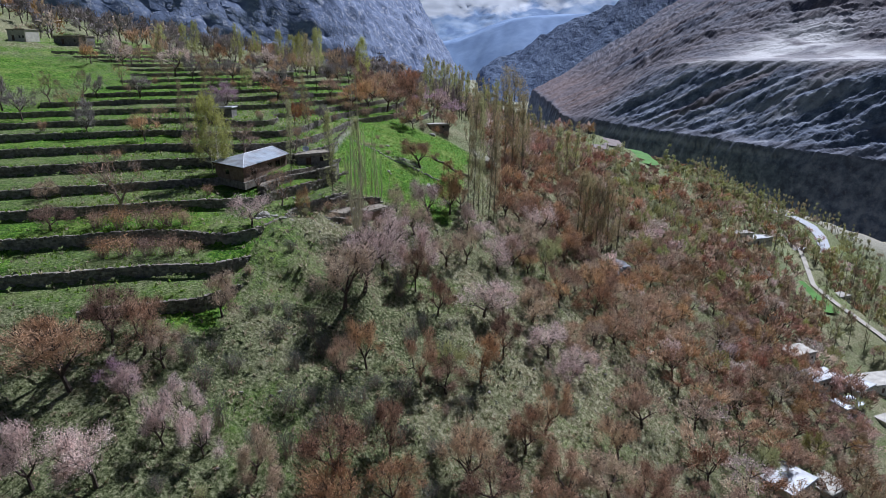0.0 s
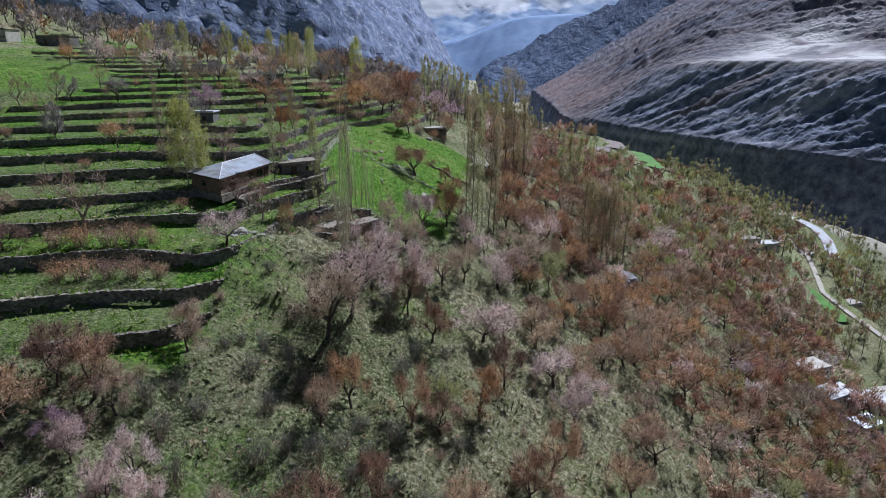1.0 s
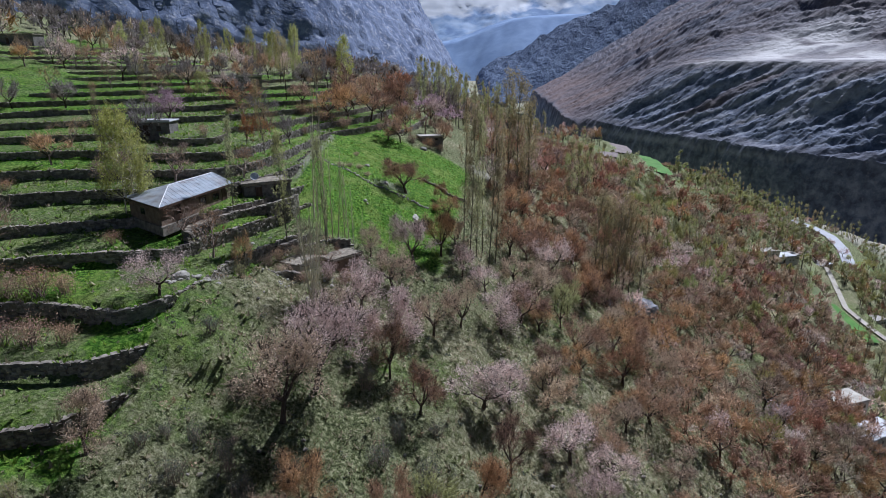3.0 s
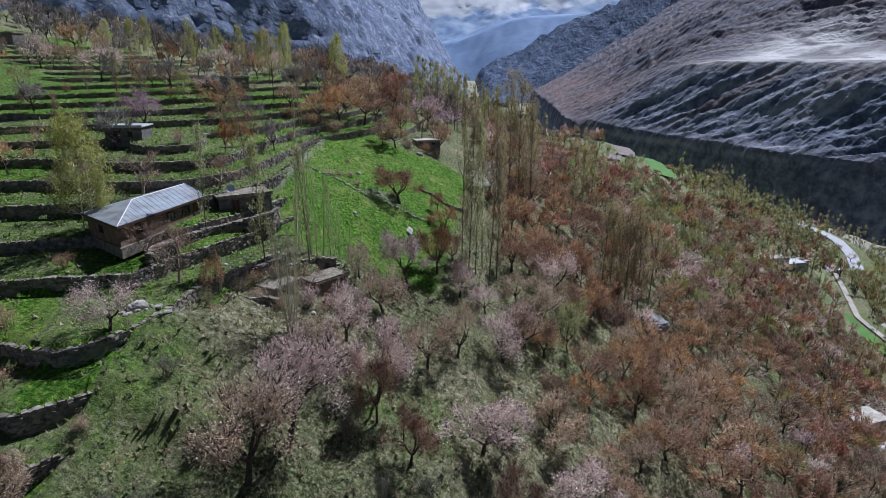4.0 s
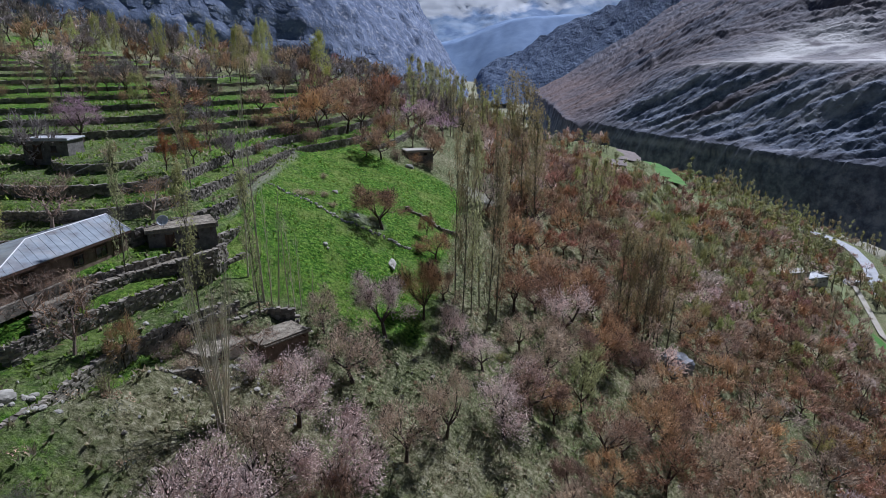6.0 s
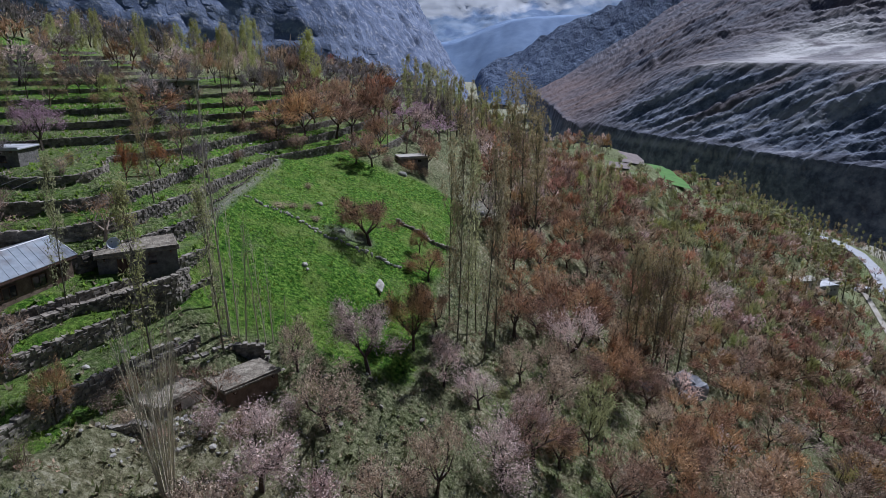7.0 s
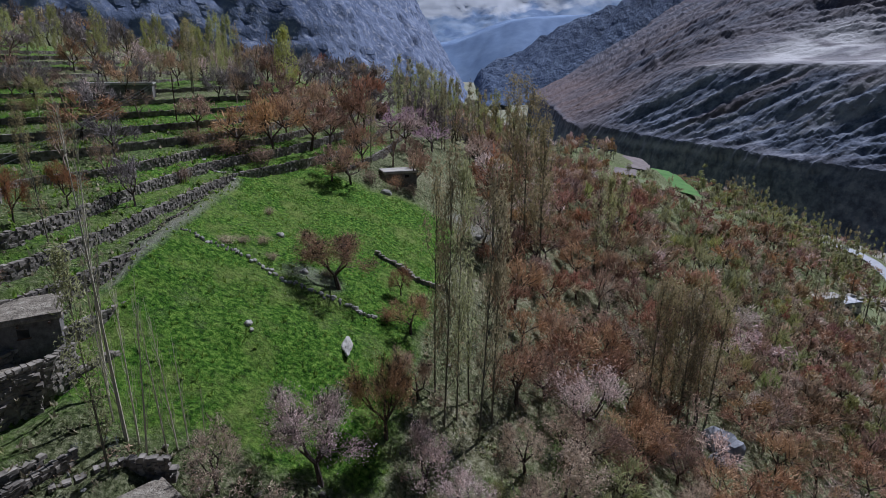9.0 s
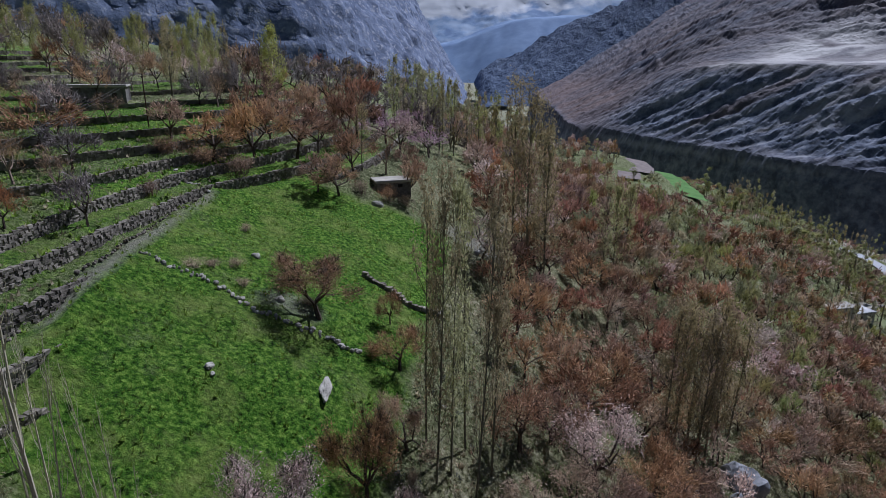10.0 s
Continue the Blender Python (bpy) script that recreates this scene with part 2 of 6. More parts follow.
MAT = {
    "bark": material("bark", [(0.3, (0.035, 0.026, 0.02)), (0.7, (0.12, 0.09, 0.07))], 6, bump=0.5, stretch=(1, 1, 0.3), per_object=0.3),
    "pale_bark": material("pale_bark", [(0.3, (0.42, 0.38, 0.27)), (0.7, (0.7, 0.64, 0.48))], 5, bump=0.3, stretch=(1, 1, 0.3), per_object=0.3),
    "twig": material("twig", [(0.3, (0.19, 0.14, 0.105)), (0.7, (0.36, 0.28, 0.22))], 3, bump=0, per_object=0.4),
    "rust_bud": material("rust_bud", [(0.3, (0.33, 0.195, 0.12)), (0.7, (0.62, 0.415, 0.265))], 0.5, bump=0, thin=0.22, per_object=0.7, per_island=0.7),
    "pink_bloom": material("pink_bloom", [(0.3, (0.6, 0.43, 0.375)), (0.7, (0.88, 0.73, 0.66))], 0.5, bump=0, thin=0.28, per_object=0.35, per_island=0.5),
    "pale_bloom": material("pale_bloom", [(0.3, (0.42, 0.31, 0.21)), (0.7, (0.72, 0.57, 0.42))], 0.5, bump=0, thin=0.28, per_object=0.4, per_island=0.5),
    "green_leaf": material("green_leaf", [(0.3, (0.28, 0.29, 0.11)), (0.7, (0.47, 0.46, 0.2))], 0.5, bump=0, thin=0.4, per_object=0.4, per_island=0.5),
    "mauve_bloom": material("mauve_bloom", [(0.3, (0.42, 0.26, 0.33)), (0.7, (0.66, 0.47, 0.54))], 0.5, bump=0, thin=0.35, per_object=0.3, per_island=0.5),
    "spring_leaf": material("spring_leaf", [(0.3, (0.33, 0.34, 0.11)), (0.7, (0.53, 0.52, 0.2))], 0.5, bump=0, thin=0.4, per_object=0.4, per_island=0.5),
    "ash_twig": material("ash_twig", [(0.3, (0.21, 0.18, 0.17)), (0.7, (0.38, 0.33, 0.31))], 0.5, bump=0, thin=0.2, per_object=0.4, per_island=0.6),
    "orange_bud": material("orange_bud", [(0.3, (0.3, 0.13, 0.05)), (0.7, (0.45, 0.22, 0.1))], 0.5, bump=0, thin=0.45, per_object=0.3, per_island=0.5),
    "grey_leaf": material("grey_leaf", [(0.3, (0.085, 0.098, 0.08)), (0.7, (0.19, 0.2, 0.16))], 0.5, bump=0, thin=0.45, per_object=0.3, per_island=0.5),
    "poplar_bark": material("poplar_bark", [(0.3, (0.1, 0.09, 0.06)), (0.7, (0.22, 0.2, 0.14))], 3, bump=0.2, stretch=(1, 1, 0.3), per_object=0.3),
    "poplar_leaf": material("poplar_leaf", [(0.3, (0.31, 0.31, 0.14)), (0.7, (0.49, 0.48, 0.24))], 0.5, bump=0, thin=0.55, per_object=0.4, per_island=0.5),
    "poplar_bud": material("poplar_bud", [(0.3, (0.3, 0.245, 0.13)), (0.7, (0.48, 0.405, 0.23))], 0.5, bump=0, thin=0.45, per_object=0.4, per_island=0.5),
    # distance haze is put into this rock's blue base colour
    "haze_rock": material("haze_rock", [(0.3, (0.125, 0.2, 0.36)), (0.5, (0.17, 0.26, 0.43)), (0.7, (0.24, 0.34, 0.52))], 0.006, bump=0, coords="World"),
    # west flank: grey rock with the valley's blue haze mixed into its ramps
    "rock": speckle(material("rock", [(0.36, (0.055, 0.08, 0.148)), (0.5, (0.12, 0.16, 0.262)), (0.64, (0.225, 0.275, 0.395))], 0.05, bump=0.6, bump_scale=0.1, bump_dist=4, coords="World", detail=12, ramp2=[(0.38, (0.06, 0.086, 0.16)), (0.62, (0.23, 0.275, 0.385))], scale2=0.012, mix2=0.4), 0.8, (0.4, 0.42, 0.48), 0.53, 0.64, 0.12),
    "brown_rock": rock_material(),
    # darker, bluer rock: the ridge's shade and haze as base colour
    "shaded_rock": material("shaded_rock", [(0.34, (0.04, 0.066, 0.125)), (0.5, (0.075, 0.112, 0.19)), (0.66, (0.13, 0.175, 0.265))], 0.035, bump=1.0, bump_scale=0.07, bump_dist=10, coords="World", detail=12, ramp2=[(0.35, (0.05, 0.08, 0.15)), (0.65, (0.11, 0.15, 0.23))], scale2=0.006, mix2=0.4),
    "snow": snow_material(),
    "stone": material("stone", [(0.3, (0.09, 0.08, 0.065)), (0.7, (0.32, 0.285, 0.235))], 1.5, bump=0.5, per_object=0.3, per_island=0.7, coords="World"),
    "mud": material("mud", [(0.3, (0.12, 0.085, 0.06)), (0.7, (0.27, 0.2, 0.145))], 1.4, bump=0.6, coords="World"),
    "tin": material("tin", [(0.3, (0.2, 0.19, 0.19)), (0.42, (0.3, 0.34, 0.39)), (0.55, (0.42, 0.47, 0.52)), (0.72, (0.56, 0.6, 0.64))], 0.7, rough=0.42, metal=0.45, bump=0.15, ramp2=[(0.4, (0.3, 0.24, 0.2)), (0.55, (0.42, 0.46, 0.5))], scale2=0.4, mix2=0.35),
    "white_metal": material("white_metal", [(0.3, (0.65, 0.66, 0.67)), (0.7, (0.8, 0.8, 0.8))], 2, rough=0.4, bump=0.1),
    "dark_metal": material("dark_metal", [(0.3, (0.06, 0.06, 0.06)), (0.7, (0.14, 0.14, 0.14))], 2, rough=0.5, bump=0.1),
    "dark_wood": material("dark_wood", [(0.3, (0.05, 0.03, 0.022)), (0.7, (0.14, 0.085, 0.06))], 4, rough=0.7, bump=0.3, stretch=(1, 1, 0.2)),
    "glass": material("glass", [(0.3, (0.015, 0.017, 0.02)), (0.7, (0.03, 0.033, 0.036))], 2, rough=0.08, bump=0.02, spec=0.6),
    "plaster": material("plaster", [(0.3, (0.4, 0.37, 0.31)), (0.7, (0.62, 0.58, 0.5))], 0.9, bump=0.3, per_object=0.3, coords="World"),
    "stone_wall": material("stone_wall", [(0.3, (0.09, 0.085, 0.08)), (0.7, (0.26, 0.24, 0.22))], 1.8, bump=0.8, bump_scale=2.2, bump_dist=0.25, coords="World"),
    "mud_roof": material("mud_roof", [(0.32, (0.13, 0.11, 0.085)), (0.5, (0.27, 0.235, 0.18)), (0.68, (0.42, 0.38, 0.3))], 1.6, bump=1.0, bump_dist=0.25, coords="World"),
    "pale_roof": material("pale_roof", [(0.32, (0.3, 0.28, 0.24)), (0.68, (0.52, 0.49, 0.43))], 0.6, bump=0.3, per_object=0.3, coords="World"),
    "white_roof": material("white_roof", [(0.32, (0.3, 0.31, 0.33)), (0.68, (0.58, 0.59, 0.6))], 0.5, rough=0.5, bump=0.1, coords="World"),
    "pale_stone": material("pale_stone", [(0.3, (0.26, 0.245, 0.21)), (0.7, (0.48, 0.455, 0.4))], 1.2, bump=0.5, per_island=0.3, coords="World"),
    "stone_grey": material("stone_grey", [(0.3, (0.16, 0.165, 0.18)), (0.7, (0.42, 0.43, 0.45))], 0.6, bump=0.6, coords="World"),
    "grass": material("grass", [(0.3, (0.1, 0.2, 0.02)), (0.7, (0.28, 0.38, 0.07))], 0.4, bump=0, thin=0.7, per_island=0.6, coords="World"),
    "dry_grass": material("dry_grass", [(0.3, (0.3, 0.26, 0.16)), (0.7, (0.5, 0.45, 0.31))], 0.4, bump=0, thin=0.7, per_island=0.6, coords="World"),
    "olive_grass": material("olive_grass", [(0.3, (0.2, 0.23, 0.1)), (0.7, (0.36, 0.38, 0.2))], 0.4, bump=0, thin=0.7, per_island=0.6, coords="World"),
    "tarmac": material("tarmac", [(0.3, (0.27, 0.28, 0.3)), (0.7, (0.38, 0.39, 0.41))], 0.3, rough=0.6, bump=0.1, coords="World"),
    "pale_soil": material("pale_soil", [(0.3, (0.3, 0.27, 0.22)), (0.7, (0.48, 0.45, 0.38))], 0.3, bump=0.3, coords="World"),
    "soil": material("soil", [(0.3, (0.16, 0.13, 0.12)), (0.7, (0.26, 0.22, 0.2))], 0.3, bump=0.3, coords="World"),
    "crop": material("crop", [(0.3, (0.05, 0.15, 0.02)), (0.7, (0.12, 0.25, 0.05))], 0.15, bump=0.3, coords="World"),
    "crop_pale": material("crop_pale", [(0.3, (0.12, 0.15, 0.06)), (0.7, (0.22, 0.24, 0.11))], 0.15, bump=0.3, coords="World"),
    "cable": material("cable", [(0.3, (0.1, 0.1, 0.1)), (0.7, (0.16, 0.16, 0.16))], 1, rough=0.5, bump=0),
}


def ground_material():
    """Grass, straw, soil and stones by the cover painted on the ground, broken up by noise at several sizes."""
    m = bpy.data.materials.new("ground")
    m.use_nodes = True
    n, l = m.node_tree.nodes, m.node_tree.links
    b = n["Principled BSDF"]
    b.inputs["Roughness"].default_value, b.inputs["Specular IOR Level"].default_value = 0.95, 0.15
    pos = n.new("ShaderNodeNewGeometry").outputs["Position"]
    att = n.new("ShaderNodeAttribute")
    att.attribute_name = "cover"
    sep = n.new("ShaderNodeSeparateColor")
    l.new(att.outputs["Color"], sep.inputs["Color"])

    def noisy(scale, detail=5.0, rough=0.65):
        t = n.new("ShaderNodeTexNoise")
        t.inputs["Scale"].default_value, t.inputs["Detail"].default_value, t.inputs["Roughness"].default_value = scale, detail, rough
        l.new(pos, t.inputs["Vector"])
        return t.outputs["Fac"]

    def ramp(fac, *rows):
        r = n.new("ShaderNodeValToRGB")
        while len(r.color_ramp.elements) < len(rows):
            r.color_ramp.elements.new(0.5)
        for e, (p, c) in zip(r.color_ramp.elements, rows):
            e.position, e.color = p, (*c, 1)
        l.new(fac, r.inputs["Fac"])
        return r.outputs["Color"]

    def mix(fac, a, c):
        x = n.new("ShaderNodeMix")
        x.data_type = "RGBA"
        l.new(fac, x.inputs["Factor"]), l.new(a, x.inputs["A"]), l.new(c, x.inputs["B"])
        return x.outputs["Result"]

    def edge(value, grain, soft=0.25):
        """A ragged threshold: value against a noise."""
        s = n.new("ShaderNodeMath")
        s.operation = "SUBTRACT"
        l.new(value, s.inputs[0]), l.new(grain, s.inputs[1])
        r = n.new("ShaderNodeMapRange")
        r.inputs["From Min"].default_value, r.inputs["From Max"].default_value = -soft, soft
        l.new(s.outputs[0], r.inputs["Value"])
        return r.outputs["Result"]

    olive = ramp(noisy(2.6, 9.0, 0.75), (0.37, (0.025, 0.034, 0.012)), (0.5, (0.17, 0.195, 0.08)), (0.62, (0.48, 0.48, 0.275)))
    lush = ramp(noisy(2.2, 9.0, 0.7), (0.36, (0.014, 0.045, 0.004)), (0.49, (0.08, 0.205, 0.013)), (0.63, (0.29, 0.47, 0.065)))
    straw = ramp(noisy(1.6, 9.0, 0.78), (0.35, (0.05, 0.05, 0.022)), (0.5, (0.28, 0.265, 0.14)), (0.62, (0.6, 0.56, 0.38)))
    soil = ramp(noisy(2.0, 6.0), (0.3, (0.28, 0.26, 0.2)), (0.7, (0.48, 0.45, 0.38)))
    worn = ramp(noisy(0.8, 8.0), (0.35, (0.09, 0.15, 0.02)), (0.62, (0.38, 0.45, 0.12)))
    lush = mix(ramp(noisy(0.16, 6.0, 0.7), (0.46, (0, 0, 0)), (0.64, (0.7, 0.7, 0.7))), lush, worn)
    c = mix(edge(sep.outputs["Green"], noisy(0.35)), olive, straw)
    c = mix(edge(sep.outputs["Red"], noisy(0.5), 0.3), c, lush)
    c = mix(sep.outputs["Blue"], c, soil)
    l.new(c, b.inputs["Base Color"])
    bp = n.new("ShaderNodeBump")
    bp.inputs["Strength"].default_value, bp.inputs["Distance"].default_value = 1.0, 1.0
    l.new(noisy(1.9, 9.0, 0.75), bp.inputs["Height"])
    l.new(bp.outputs["Normal"], b.inputs["Normal"])
    return m


MAT["ground"] = ground_material()


# ---- building helpers ----
def mesh_of(name, verts, faces, mat):
    me = bpy.data.meshes.new(name)
    me.from_pydata([tuple(map(float, v)) for v in verts] if not isinstance(verts, np.ndarray) else verts.tolist(), [], faces if isinstance(faces, list) else faces.tolist())
    me.materials.append(MAT[mat])
    return me


def grid_faces(nu, nv):
    i = np.arange(nu - 1)[:, None] * nv + np.arange(nv - 1)[None, :]
    return np.stack([i, i + nv, i + nv + 1, i + 1], -1).reshape(-1, 4)


def lattice(ix, iy, seed):
    h = (ix.astype(np.int64) * 374761393 + iy.astype(np.int64) * 668265263 + seed * 1274126177) & 0xFFFFFFFF
    h = ((h ^ (h >> 13)) * 1274126177) & 0xFFFFFFFF
    return ((h ^ (h >> 16)) & 0xFFFF) / 65535.0


def vnoise(x, y, seed=0):
    """Smooth value noise in 0 to 1 on arrays."""
    x, y = np.asarray(x, float), np.asarray(y, float)
    ix, iy = np.floor(x), np.floor(y)
    fx, fy = x - ix, y - iy
    fx, fy = fx * fx * (3 - 2 * fx), fy * fy * (3 - 2 * fy)
    a, b = lattice(ix, iy, seed), lattice(ix + 1, iy, seed)
    c, d = lattice(ix, iy + 1, seed), lattice(ix + 1, iy + 1, seed)
    return (a * (1 - fx) + b * fx) * (1 - fy) + (c * (1 - fx) + d * fx) * fy


def fbm(x, y, octaves=4, seed=0, ridged=False):
    total, amp, norm = 0.0, 1.0, 0.0
    for o in range(octaves):
        v = vnoise(x * 2 ** o, y * 2 ** o, seed + o)
        total = total + amp * ((1 - abs(2 * v - 1)) if ridged else v)
        norm += amp
        amp *= 0.5
    return total / norm


# ---- the lie of the land ----
def smooth(a, b, x):
    t = np.clip((x - a) / (b - a), 0, 1)
    return t * t * (3 - 2 * t)


def bump_at(x, y, cx, cy, r, h):
    return h * np.exp(-((x - cx) ** 2 + (y - cy) ** 2) / (r * r))


def hill(x, y):
    """The hillside before terracing: a gently rising shelf that breaks over a spur into a steep slope."""
    x, y = np.asarray(x, float), np.asarray(y, float)
    u = (np.minimum(y, 300) - 110) / 50
    left = 17.27 - 0.4297 * x + 10.07 * u - 2.08 * u * u + 0.3505 * np.clip(x + 30, -400, 0) + 0.4 * np.clip(x - 60, 0, 400)
    left = left + 0.10 * np.clip(-70 - x, 0, 400) * smooth(170, 300, y)
    xr = np.minimum(x, 150)
    right = 20.24 - 0.7619 * xr + 9.09 * u + 0.0113 * xr * u + 0.2376 * u * u + 0.000935 * xr * xr + 0.05 * np.clip(y - 300, 0, 300) - (0.62 - 0.0016 * np.clip(y - 300, -60, 160)) * np.clip(x - 150, 0, 130)
    k = 2.5
    h = -k * np.logaddexp(-left / k, -right / k)
    h = h + bump_at(x, y, -19, 157, 14, -2.7) + bump_at(x, y, -37, 123, 12, 3.0) + bump_at(x, y, -25, 84, 10, 2.2) + bump_at(x, y, 30, 160, 15, -3)
    return h


RIVER = [(490, -400), (460, 100), (430, 300), (400, 430), (365, 490), (325, 545), (292, 600), (259, 690), (215, 780), (172, 890), (170, 980), (188, 1150), (210, 1380), (250, 2000), (260, 4200)]


def river_x(y):
    return np.interp(y, [p[1] for p in RIVER], [p[0] for p in RIVER])


LEVELS = np.array([18.4, 20.6, 22.8, 25.1, 27.2, 29.0, 31.2, 33.0, 34.7, 36.2, 37.7, 39.1, 40.4, 41.6, 42.8, 44.0, 45.2, 46.4, 47.6, 48.9, 50.3, 51.8, 53.4, 55.0])


def terraced(x, y):
    """1 where the shelf is cut into terraces."""
    edge = np.interp(y, [40, 85, 100, 118, 130, 160, 175, 200, 260], [-27, -26, -19, -20, -23, -23, -10, -4, -2])
    mound = bump_at(x, y, -116, 166, 34, 1.0) + bump_at(x, y, -108, 140, 22, 0.8)
    return smooth(1.2, -1.2, x - edge) * smooth(62, 66, y) * smooth(300, 270, y) * smooth(-190, -170, x) * smooth(0.6, 0.35, mound)


def shelf(x, y):
    """The height that decides where the terrace edges run."""
    return hill(x, y) + 0.7 * (fbm(x / 22, y / 22, 2, 5) - 0.5)


def step_height(q):
    k = np.clip(np.searchsorted(LEVELS, q, side="right") - 1, 0, len(LEVELS) - 2)
    lo, hi = LEVELS[k], LEVELS[k + 1]
    f = np.clip((q - lo) / (hi - lo), 0, 1)
    return lo + (hi - lo) * (0.16 * f + 0.84 * smooth(0.93, 1.0, f))


def meadow(x, y):
    """1 on the smooth green meadow beside the path."""
    return smooth(-23.5, -21.5, x) * smooth(4 + 0.12 * (y - 120), 0.12 * (y - 120), x) * smooth(110, 116, y) * smooth(176, 168, y)


ROAD = [(236, 480), (252, 452), (257, 437), (258, 427), (256.6, 410), (247, 382), (233, 354), (212, 317)]
TRACK = [(204, 379), (196, 339), (196, 323), (185, 297), (167, 257), (164, 235), (163, 220), (162, 209), (160, 190), (158, 165)]


def off_line(x, y, line):
    """Distance to a line in plan."""
    best = np.full(np.shape(x), 1e9)
    for (ax, ay), (bx, by) in zip(line, line[1:]):
        k = np.clip(((x - ax) * (bx - ax) + (y - ay) * (by - ay)) / ((bx - ax) ** 2 + (by - ay) ** 2), 0, 1)
        best = np.minimum(best, np.hypot(x - ax - k * (bx - ax), y - ay - k * (by - ay)))
    return best


def land(x, y):
    h = hill(x, y)
    x, y = np.asarray(x, float), np.asarray(y, float)
    w = terraced(x, y)
    stepped = step_height(shelf(x, y))
    rough = 1.6 * (fbm(x / 14, y / 14, 4, 11) - 0.5) + (1.5 + 1.1 * smooth(140, 115, y)) * (fbm(x / 2.9, y / 2.9, 2, 23) - 0.5)
    rough = rough + bump_at(x, y, -26, 80, 13, 2.2) * (fbm(x / 3.6, y / 3.6, 2, 29) - 0.5)
    h = h * (1 - w) + stepped * w + rough * (1 - 0.85 * w) * (1 - 0.5 * meadow(x, y))
    # the gorge
    s = river_x(y) - x
    bank = -125 + 125 * smooth(38, 52, s + 10 * fbm(x / 25, y / 25, 3, 7)) + 400 * smooth(50, 120, s)
    far = -42 - 70 * smooth(565, 610, y + 25 * fbm(x / 60, y / 60, 3, 8)) * smooth(-280, -140, x) + 0.02 * np.clip(y - 600, 0, 4000)
    far = far + 0.25 * np.clip(-60 - x, 0, 600) * smooth(2500, 900, y)
    h = h * (1 - smooth(430, 560, y)) + far * smooth(430, 560, y)
    k = smooth(205, 250, x) * smooth(370, 430, y) * smooth(640, 560, y)
    h = h * (1 - k) + np.minimum(h, -66 - 0.22 * np.clip(x - 245, 0, 90)) * k
    for line, level, wide in ((TRACK, -50.0, 5.0), (ROAD, -64.0, 8.0)):
        k = smooth(3.0 * wide, wide, off_line(x, y, line))
        h = h * (1 - k) + level * k
    return np.minimum(h, bank)


def axis(lo, hi, step, far_lo, far_hi, grow=1.12):
    a = list(np.arange(lo, hi, step))
    d, v = step, a[-1]
    while v < far_hi:
        d *= grow
        v += d
        a.append(v)
    d, v = step, lo
    while v > far_lo:
        d *= grow
        v -= d
        a.insert(0, v)
    return np.array(a)


gx, gy = axis(-100, 140, 1.05, -3000, 3000, 1.06), axis(38, 240, 1.05, -1500, 4400, 1.045)
X, Y = np.meshgrid(gx, gy, indexing="ij")
Z = land(X, Y)
ground = tagged(new("ground", mesh_of("ground", np.stack([X, Y, Z], -1).reshape(-1, 3), grid_faces(len(gx), len(gy)), "ground")),
                "grassy hillside with terraces and stony bare patches", "hillside", kind="structure")
ground.data.polygons.foreach_set("use_smooth", [True] * len(ground.data.polygons))


def plant_cover(x, y):
    """Red: lush grass, green: dry straw and bare soil, blue: trodden path."""
    level = np.searchsorted(LEVELS, shelf(x, y))
    lush = lattice(level.astype(float), np.floor((x + 0.4 * y) / 26), 3)
    t = terraced(x, y)
    patch = fbm(x / 18, y / 18, 3, 41)
    green = 0.95 * meadow(x, y) + t * (0.48 + 0.56 * smooth(0.3, 0.75, lush)) * (1 - 0.3 * smooth(160, 200, y))
    green = green + (1 - t) * (bump_at(x, y, -114, 162, 38, 1.0) + 0.55 * bump_at(x, y, -26, 81, 12, 1.0))
    green = green + 0.35 * smooth(0.5, 0.7, patch) * (1 - t)
    green = green - bump_at(x, y, -15, 98.5, 7.5, 0.7) * (1 - meadow(x, y))
    green = green * (0.7 + 0.5 * fbm(x / 5, y / 5, 2, 77))
    dry = (1 - t) * (0.08 * smooth(78, 64, y) + smooth(-12, 20, x) * (0.56 - 0.14 * smooth(30, 60, x)) * (0.68 + 0.32 * smooth(70, 92, y))) + bump_at(x, y, 8, 82, 24, 0.3) + bump_at(x, y, -14, 98, 9, 0.75) + bump_at(x, y, -27, 79, 13, 0.36) + 0.5 * t * smooth(150, 190, y) + 0.45 * smooth(205, 245, y) * smooth(-10, -50, x) + 0.3 * smooth(0.5, 0.75, fbm(x / 9, y / 9, 3, 61)) - 0.5 * smooth(300, 420, y) + 0.35 * smooth(820, 900, y)
    px = np.interp(y, [119, 124, 130, 136, 151, 159], [-23.0, -22.7, -22.1, -22.1, -22.7, -22.3])
    path = 0.8 * smooth(0.6, 0.15, abs(x - px) + 0.3 * fbm(x, y, 2, 9) - 0.15) * smooth(117, 119, y) * smooth(160, 158, y)
    path = np.maximum(path, 0.8 * smooth(4.5, 2.5, np.hypot((x - 12) / 1.2, y - 175)))
    path = np.maximum(path, 0.6 * smooth(2.2, 1.2, np.hypot((x + 8.0) / 1.8, y - 138.5)))
    s = river_x(y) - x
    path = np.maximum(path, 0.85 * smooth(112, 96, s + 14 * (fbm(x / 12, y / 12, 3, 15) - 0.5)) * smooth(560, 520, y) * smooth(320, 360, y))
    path = np.maximum(path, 0.75 * smooth(700, 850, y) * (0.5 + 0.5 * smooth(0.45, 0.6, fbm(x / 40, y / 90, 3, 19))))
    return np.stack([np.clip(green, 0, 1), np.clip(dry, 0, 1), path, np.ones_like(x)], -1)


cover = ground.data.color_attributes.new("cover", "FLOAT_COLOR", "POINT")
